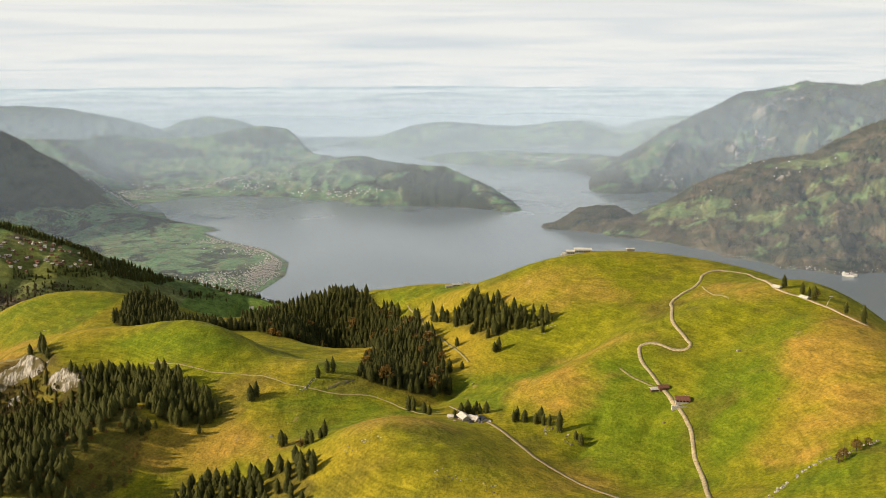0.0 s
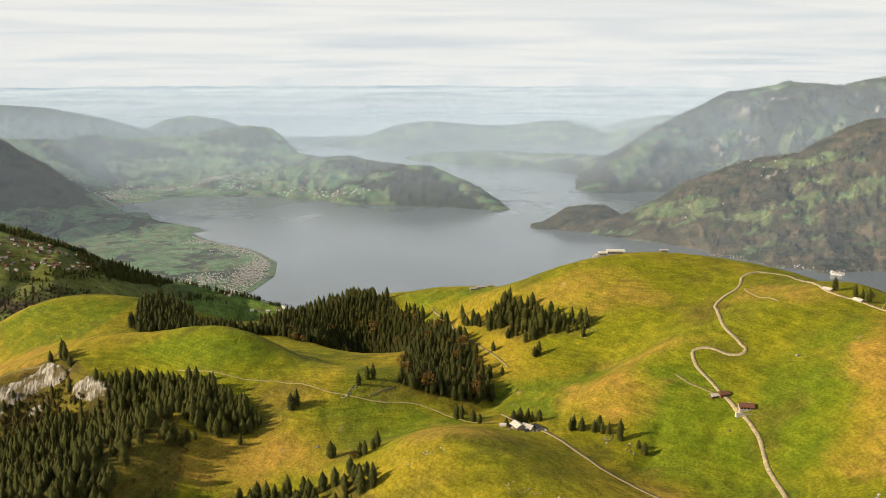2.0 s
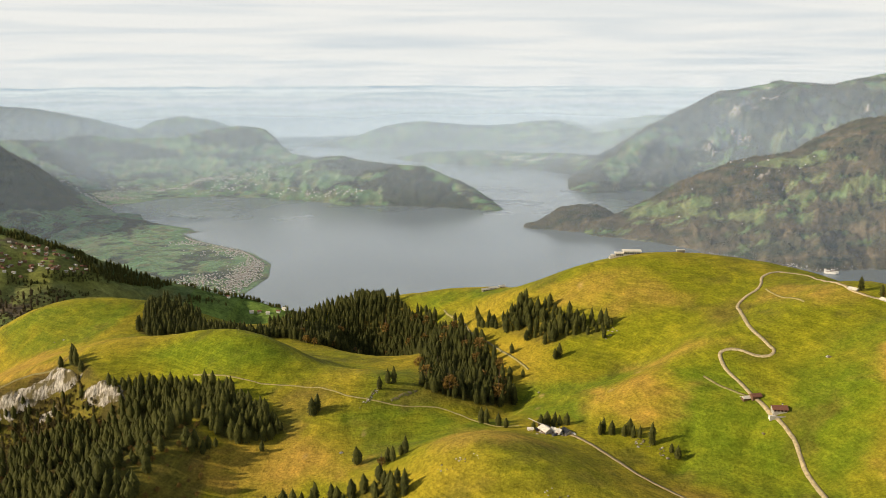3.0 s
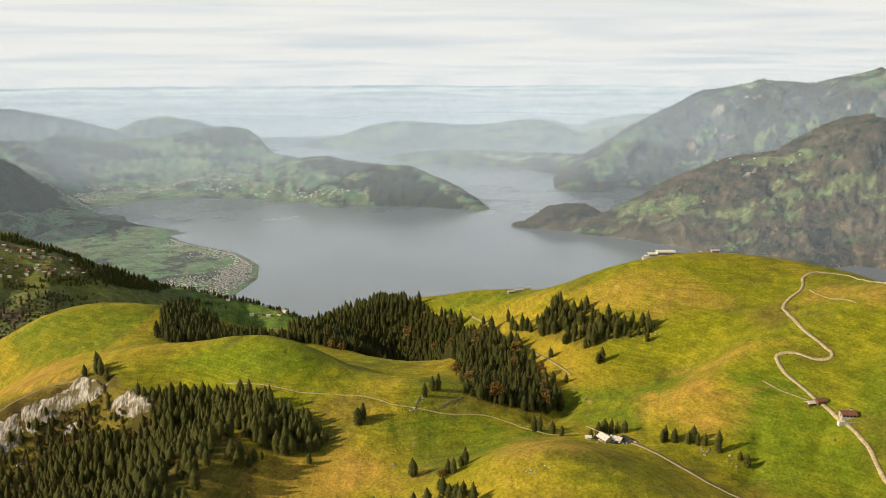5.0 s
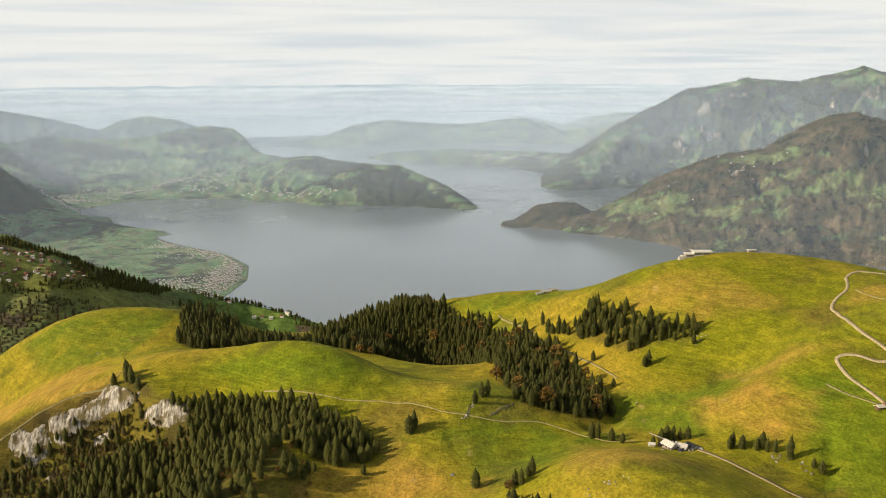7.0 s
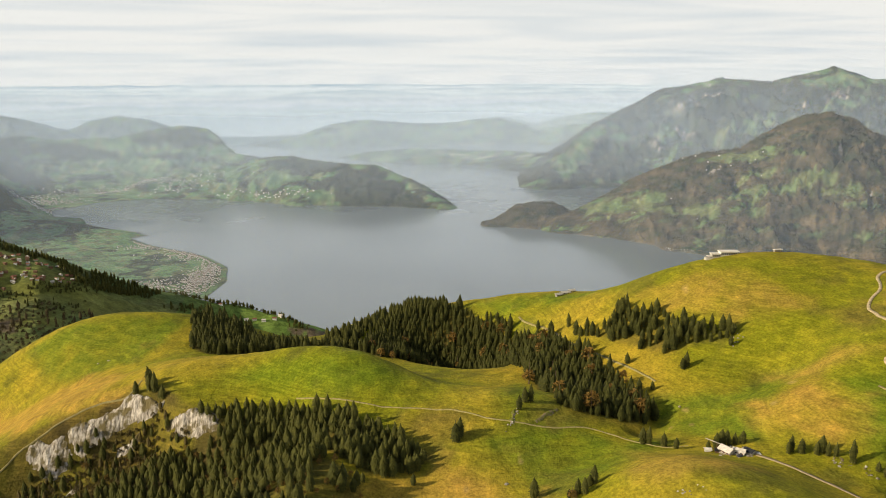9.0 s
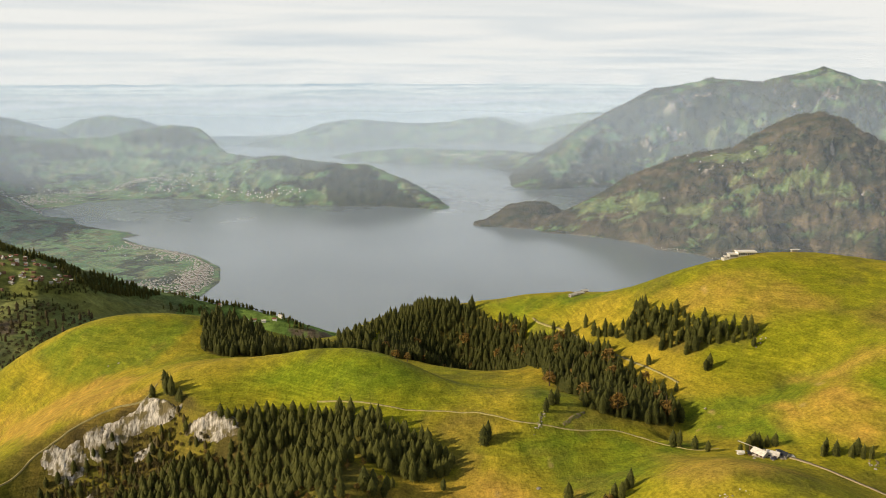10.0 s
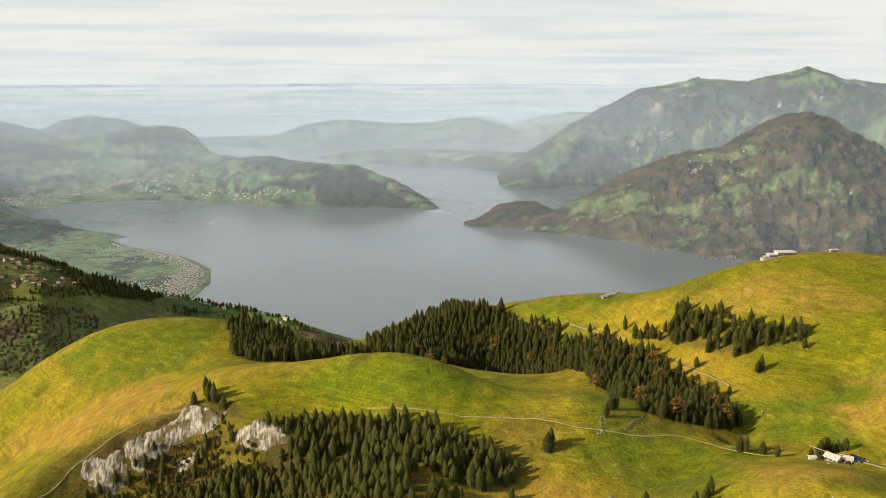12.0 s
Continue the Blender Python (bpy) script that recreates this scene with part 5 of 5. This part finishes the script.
# hamlet and farms on the spur
HAMLET = [(-303, 581), (-298, 580), (-294, 578), (-290, 583), (-284, 582), (-280, 587), (-275, 598), (-308, 585), (-301, 588),
          (-310, 556), (-304, 555), (-299, 561), (-291, 561), (-285, 564), (-276, 561), (-269, 564), (-266, 575), (-264, 585), (-298, 550), (-312, 564), (-318, 557), (-322, 566), (-281, 570)]
rng = random.Random(31)
HAMLET += [(x + rng.uniform(-8, 8), y + rng.uniform(-5, 5)) for x, y in HAMLET for _ in range(3)]
for i, (x, y) in enumerate(HAMLET):
    chalet("chalet", x, y, (i * 47) % 90 - 45, 2.1, 1.7, 0.85, (M_STONE, M_TIMBER, M_TIMBER, M_WHITE, M_TIMBER)[i % 5], (M_STONE, M_TIMBER, M_ROOF)[i % 3], "far brown-roofed chalet in the hillside hamlet", "house", 0, "hamlet on the spur")
for i, (x, y) in enumerate(((-156, 627), (-150, 628), (-143, 626.5), (-135, 628), (-131, 632), (-176, 637))):
    chalet("farmhouse", x, y, 20 - 11 * i, 3.0, 2.2, 1.2, M_WHITE, M_ROOF if i % 2 else M_TIN, "far white farmhouse on the green shelf", "house", 0, "farms on the green shelf")

# ---------------------------------------------------------------- far woods and towns
def wood_line(pts, n, spreadm, seed):
    r_ = random.Random(seed)
    out = []
    for _ in range(n):
        k = r_.random() * (len(pts) - 1)
        a, b = pts[int(k)], pts[min(int(k) + 1, len(pts) - 1)]
        u = k - int(k)
        out.append((a[0] + (b[0] - a[0]) * u + r_.gauss(0, spreadm), a[1] + (b[1] - a[1]) * u + r_.gauss(0, spreadm)))
    return out


SCRUB = [(-165.5, 228.5), (-158.3, 232.6), (-150.2, 236.6), (-145.3, 239.4), (-130.9, 238.5), (-123.1, 235.3), (-117.2, 224.5), (-120, 212.1), (-125.9, 193.1), (-140, 180), (-160, 196), (-172.1, 211.2)]
M_SCRUB = material("brown_scrub", build_needles((0.035, 0.034, 0.010), (0.150, 0.105, 0.030)))
joined_wood("scrub", scatter(SCRUB, 1.15, 79, (), 5.0), "low brown and green scrub under the cliff", 179, 0.52, CROWNS[:2] + LEAVES * 2, M_SCRUB)
joined_wood("wood", scatter(SCRUB, 2.5, 80), "single spruces in the scrub under the cliff", 180, 0.8)
joined_wood("wood", wood_line([(-300, 543), (-282, 540), (-262, 532), (-250, 552)], 60, 3, 304), "hedges and trees between the hamlet fields", 404, 0.7, CROWNS + LEAVES, trunk=False)
joined_wood("wood", wood_line([(-212, 632), (-190, 640), (-168, 646), (-150, 645), (-128, 632), (-112, 622)], 170, 2.5, 305), "trees along the edge above the lake", 405, 0.8, CROWNS + LEAVES, trunk=False)
joined_wood("wood", wood_line([(-206, 600), (-192, 612), (-176, 618)], 40, 3, 306), "trees between the meadows of the shelf", 406, 0.75, CROWNS + LEAVES, trunk=False)

M_BROWNWOOD = material("brown_wood", build_needles((0.030, 0.030, 0.012), (0.130, 0.090, 0.036)))
SPUR_WOOD = [(-320, 528), (-297, 525), (-288, 529), (-271, 531), (-254, 540), (-241, 546), (-232, 520), (-236, 470), (-262, 455), (-300, 470)]
CREST_WOOD = [(-345, 598), (-318, 603), (-298, 601), (-274, 603), (-257, 611), (-238, 617), (-216, 624), (-222, 612), (-242, 588), (-259, 578), (-277, 597), (-305, 594), (-329, 593)]
SIDE_WOOD = [(-282, 554), (-268, 560), (-247, 586), (-245, 577), (-262, 555), (-277, 546)]
joined_wood("wood", scatter(SPUR_WOOD, 3.0, 85), "bare brown autumn wood in the side valley", 185, 0.95, LEAVES * 2 + CROWNS[:2], M_BROWNWOOD, trunk=False)
joined_wood("wood", scatter(CREST_WOOD, 1.7, 86), "dark wood along the crest of the spur", 186, 0.95, CROWNS, trunk=False)
joined_wood("wood", scatter(SIDE_WOOD, 2.2, 87), "dark trees below the hamlet", 187, 0.85, CROWNS + LEAVES, trunk=False)
M_FARWOOD = material("far_wood", build_needles((0.024, 0.036, 0.020), (0.138, 0.108, 0.058)))


def far_trees(n, seed):
    """Crowns of the woods on the mountains round the lake, one small faceted clump for each."""
    g = np.random.default_rng(seed)
    a, r = np.radians(g.uniform(-36, 36, n * 3)), np.sqrt(g.uniform(1350.0 ** 2, 3700.0 ** 2, n * 3))
    x, y = r * np.sin(a), r * np.cos(a)
    layers = ground_parts(x, y)
    zs = np.array([q for _, q in layers])
    top, z = np.argmax(zs, axis=0), zs.max(axis=0)
    w = wood_share(x, y, z, [k for k, _ in layers], top, fractal(x, y + 1.8 * z, 85, 5, 51, 0.6), fractal(x, y + 1.8 * z, 30, 4, 52, 0.6))
    ok = (z > 3) & (w > 0.5) & (top > 1)
    x, y, z = x[ok][:n], y[ok][:n], z[ok][:n]
    m = len(x)
    rad = g.uniform(1.4, 3.0, m) * (0.6 + r[ok][:m] / 5000)
    hgt = rad * g.uniform(1.0, 1.7, m)
    ang5 = np.arange(5) * 2 * math.pi / 5
    ring = np.stack([np.cos(ang5), np.sin(ang5)], 1)
    V = np.zeros((m, 6, 3))
    V[:, :5, 0] = x[:, None] + rad[:, None] * ring[None, :, 0] * g.uniform(0.7, 1.3, (m, 5))
    V[:, :5, 1] = y[:, None] + rad[:, None] * ring[None, :, 1] * g.uniform(0.7, 1.3, (m, 5))
    V[:, :5, 2] = z[:, None] + hgt[:, None] * 0.15
    V[:, 5, 0], V[:, 5, 1], V[:, 5, 2] = x, y, z + hgt
    base = np.arange(m)[:, None, None] * 6
    tri = np.array([(i, (i + 1) % 5, 5) for i in range(5)])[None]
    me = mesh_from("far_woods", V.reshape(-1, 3), (base + tri).reshape(-1, 3), smooth=False)
    me.materials.append(M_FARWOOD)
    return tagged(new("far_woods", me), "brown and dark green autumn woods on the mountain slopes", "woods", kind="stuff")


far_trees(110000, 7)


def town(name, n, areas, label, seed, size=3.2, inland=(0, 1)):
    """White and brown gabled houses of a lakeside town, a few dots each at this distance."""
    g = random.Random(seed)
    V, Fc, off = [], [], 0
    pts = []
    for cx, cy, sx, sy, rot, share in areas:
        for _ in range(int(n * share)):
            u, v = g.gauss(0, 0.5) * sx, g.gauss(0, 0.5) * sy
            pts.append((cx + u * math.cos(rot) - v * math.sin(rot), cy + u * math.sin(rot) + v * math.cos(rot)))
    P = np.array(pts)
    for _ in range(14):
        wet = ground_z(P[:, 0], P[:, 1]) < 1.2
        P[wet] += np.array(inland) * 6
    zz = ground_z(P[:, 0], P[:, 1])
    pts = [tuple(q) for q, z in zip(P, zz) if z > 0.8]
    zz = zz[zz > 0.8]
    tri = []
    mi = []
    for (x, y), z in zip(pts, zz):
        lx, ly, h, a = size * g.uniform(0.7, 1.6), size * g.uniform(0.6, 0.9), size * g.uniform(0.45, 0.9), g.uniform(0, 3.14)
        c, s_ = math.cos(a), math.sin(a)
        q = [(-lx / 2, -ly / 2, -1), (lx / 2, -ly / 2, -1), (lx / 2, ly / 2, -1), (-lx / 2, ly / 2, -1), (-lx / 2, -ly / 2, h), (lx / 2, -ly / 2, h), (lx / 2, ly / 2, h), (-lx / 2, ly / 2, h), (-lx / 2, 0, h * 1.45), (lx / 2, 0, h * 1.45)]
        V += [(x + u * c - v * s_, y + u * s_ + v * c, z + w) for u, v, w in q]
        for f, m_ in (((0, 1, 5), 0), ((0, 5, 4), 0), ((1, 2, 6), 0), ((1, 6, 5), 0), ((2, 3, 7), 0), ((2, 7, 6), 0), ((3, 0, 4), 0), ((3, 4, 7), 0), ((4, 8, 7), 0), ((5, 6, 9), 0), ((4, 5, 9), 1), ((4, 9, 8), 1), ((7, 8, 9), 1), ((7, 9, 6), 1)):
            tri.append([i + off for i in f])
            mi.append(m_)
        off += 10
    me = mesh_from(name, np.array(V), np.array(tri), smooth=False)
    me.materials.append(M_TOWNWALL)
    me.materials.append(M_TOWNROOF)
    me.polygons.foreach_set("material_index", np.array(mi, np.int32))
    return tagged(new(name, me), label, "town", kind="stuff")


M_TOWNWALL = material("town_walls", build_needles((0.40, 0.35, 0.30), (1.0, 0.95, 0.86)))
M_TOWNROOF = material("town_roofs", plain_build((0.30, 0.22, 0.17), 0.8, 0.3, 0.2, 0.0))
town("lakeside_town", 1500, [(-372, 1620, 34, 190, 0.0, 0.55), (-420, 1850, 90, 60, 0.3, 0.2), (-550, 1950, 60, 40, 0.3, 0.1), (-450, 1560, 60, 60, 0.5, 0.15)], "white houses of a lakeside town on the river delta", 501, 2.3, (-1, 0.2))
town("bay_town", 1500, [(-980, 2500, 130, 40, 0.0, 0.3), (-1060, 2700, 120, 70, 0.1, 0.2), (-830, 2890, 240, 36, 0.0, 0.4), (-1180, 2790, 160, 60, 0, 0.1)], "white houses of a town round the bay", 502, 2.8, (-0.7, 0.7))
town("shore_houses", 120, [(-330, 2640, 200, 20, -0.5, 0.5), (-650, 2830, 150, 40, 0, 0.5)], "white farms along the wooded shore", 503, 3.4)
town("east_shore_houses", 110, [(620, 1690, 60, 8, -0.6, 0.35), (740, 1612, 60, 8, -0.55, 0.4), (830, 1568, 60, 8, -0.5, 0.25)], "white houses strung along the east shore", 504, 1.15, (0.5, 0.85))
town("slope_town", 260, [(790, 2870, 60, 80, 0.4, 0.6), (850, 2960, 50, 60, 0.4, 0.4)], "white houses of a town at the mountain's foot", 505, 2.0, (0.8, 0.6))
town("far_shore_town", 420, [(470, 3640, 260, 40, -0.62, 0.6), (0, 4740, 300, 40, 0.1, 0.2), (600, 4600, 300, 60, 0.0, 0.2)], "far white houses along the hazy shore", 506, 2.6)
town("hill_farms", 70, [(800, 1950, 260, 130, 0.1, 0.4), (1500, 3100, 500, 120, 0.1, 0.35), (-700, 2980, 420, 90, 0, 0.25)], "scattered white farms on the mountain pastures", 507, 2.4)
town("far_city", 500, [(-760, 4985, 420, 22, 0.0, 0.7), (-480, 4990, 260, 20, 0, 0.3)], "far white houses of a city at the lake's end", 508, 4.2)
resort = tagged(new("lakeside_hotel"), "long white hotel blocks on the lake shore", "hotel")
resort.matrix_basis = pose(818, 1572, 3, 0, 0, -30) @ Matrix.Scale(0.45, 4)
for i, (u, v, w, h) in enumerate(((-22, 0, 26, 9), (10, 2, 30, 7), (-6, -9, 40, 4), (-30, -4, 8, 14))):
    part("block", box(bmesh.new(), u - w / 2, u + w / 2, v - 3, v + 3, -6, h), M_WHITE, resort)
    part("roof", box(bmesh.new(), u - w / 2 - 0.6, u + w / 2 + 0.6, v - 3.6, v + 3.6, h, h + 1.0), M_TOWNROOF, resort)
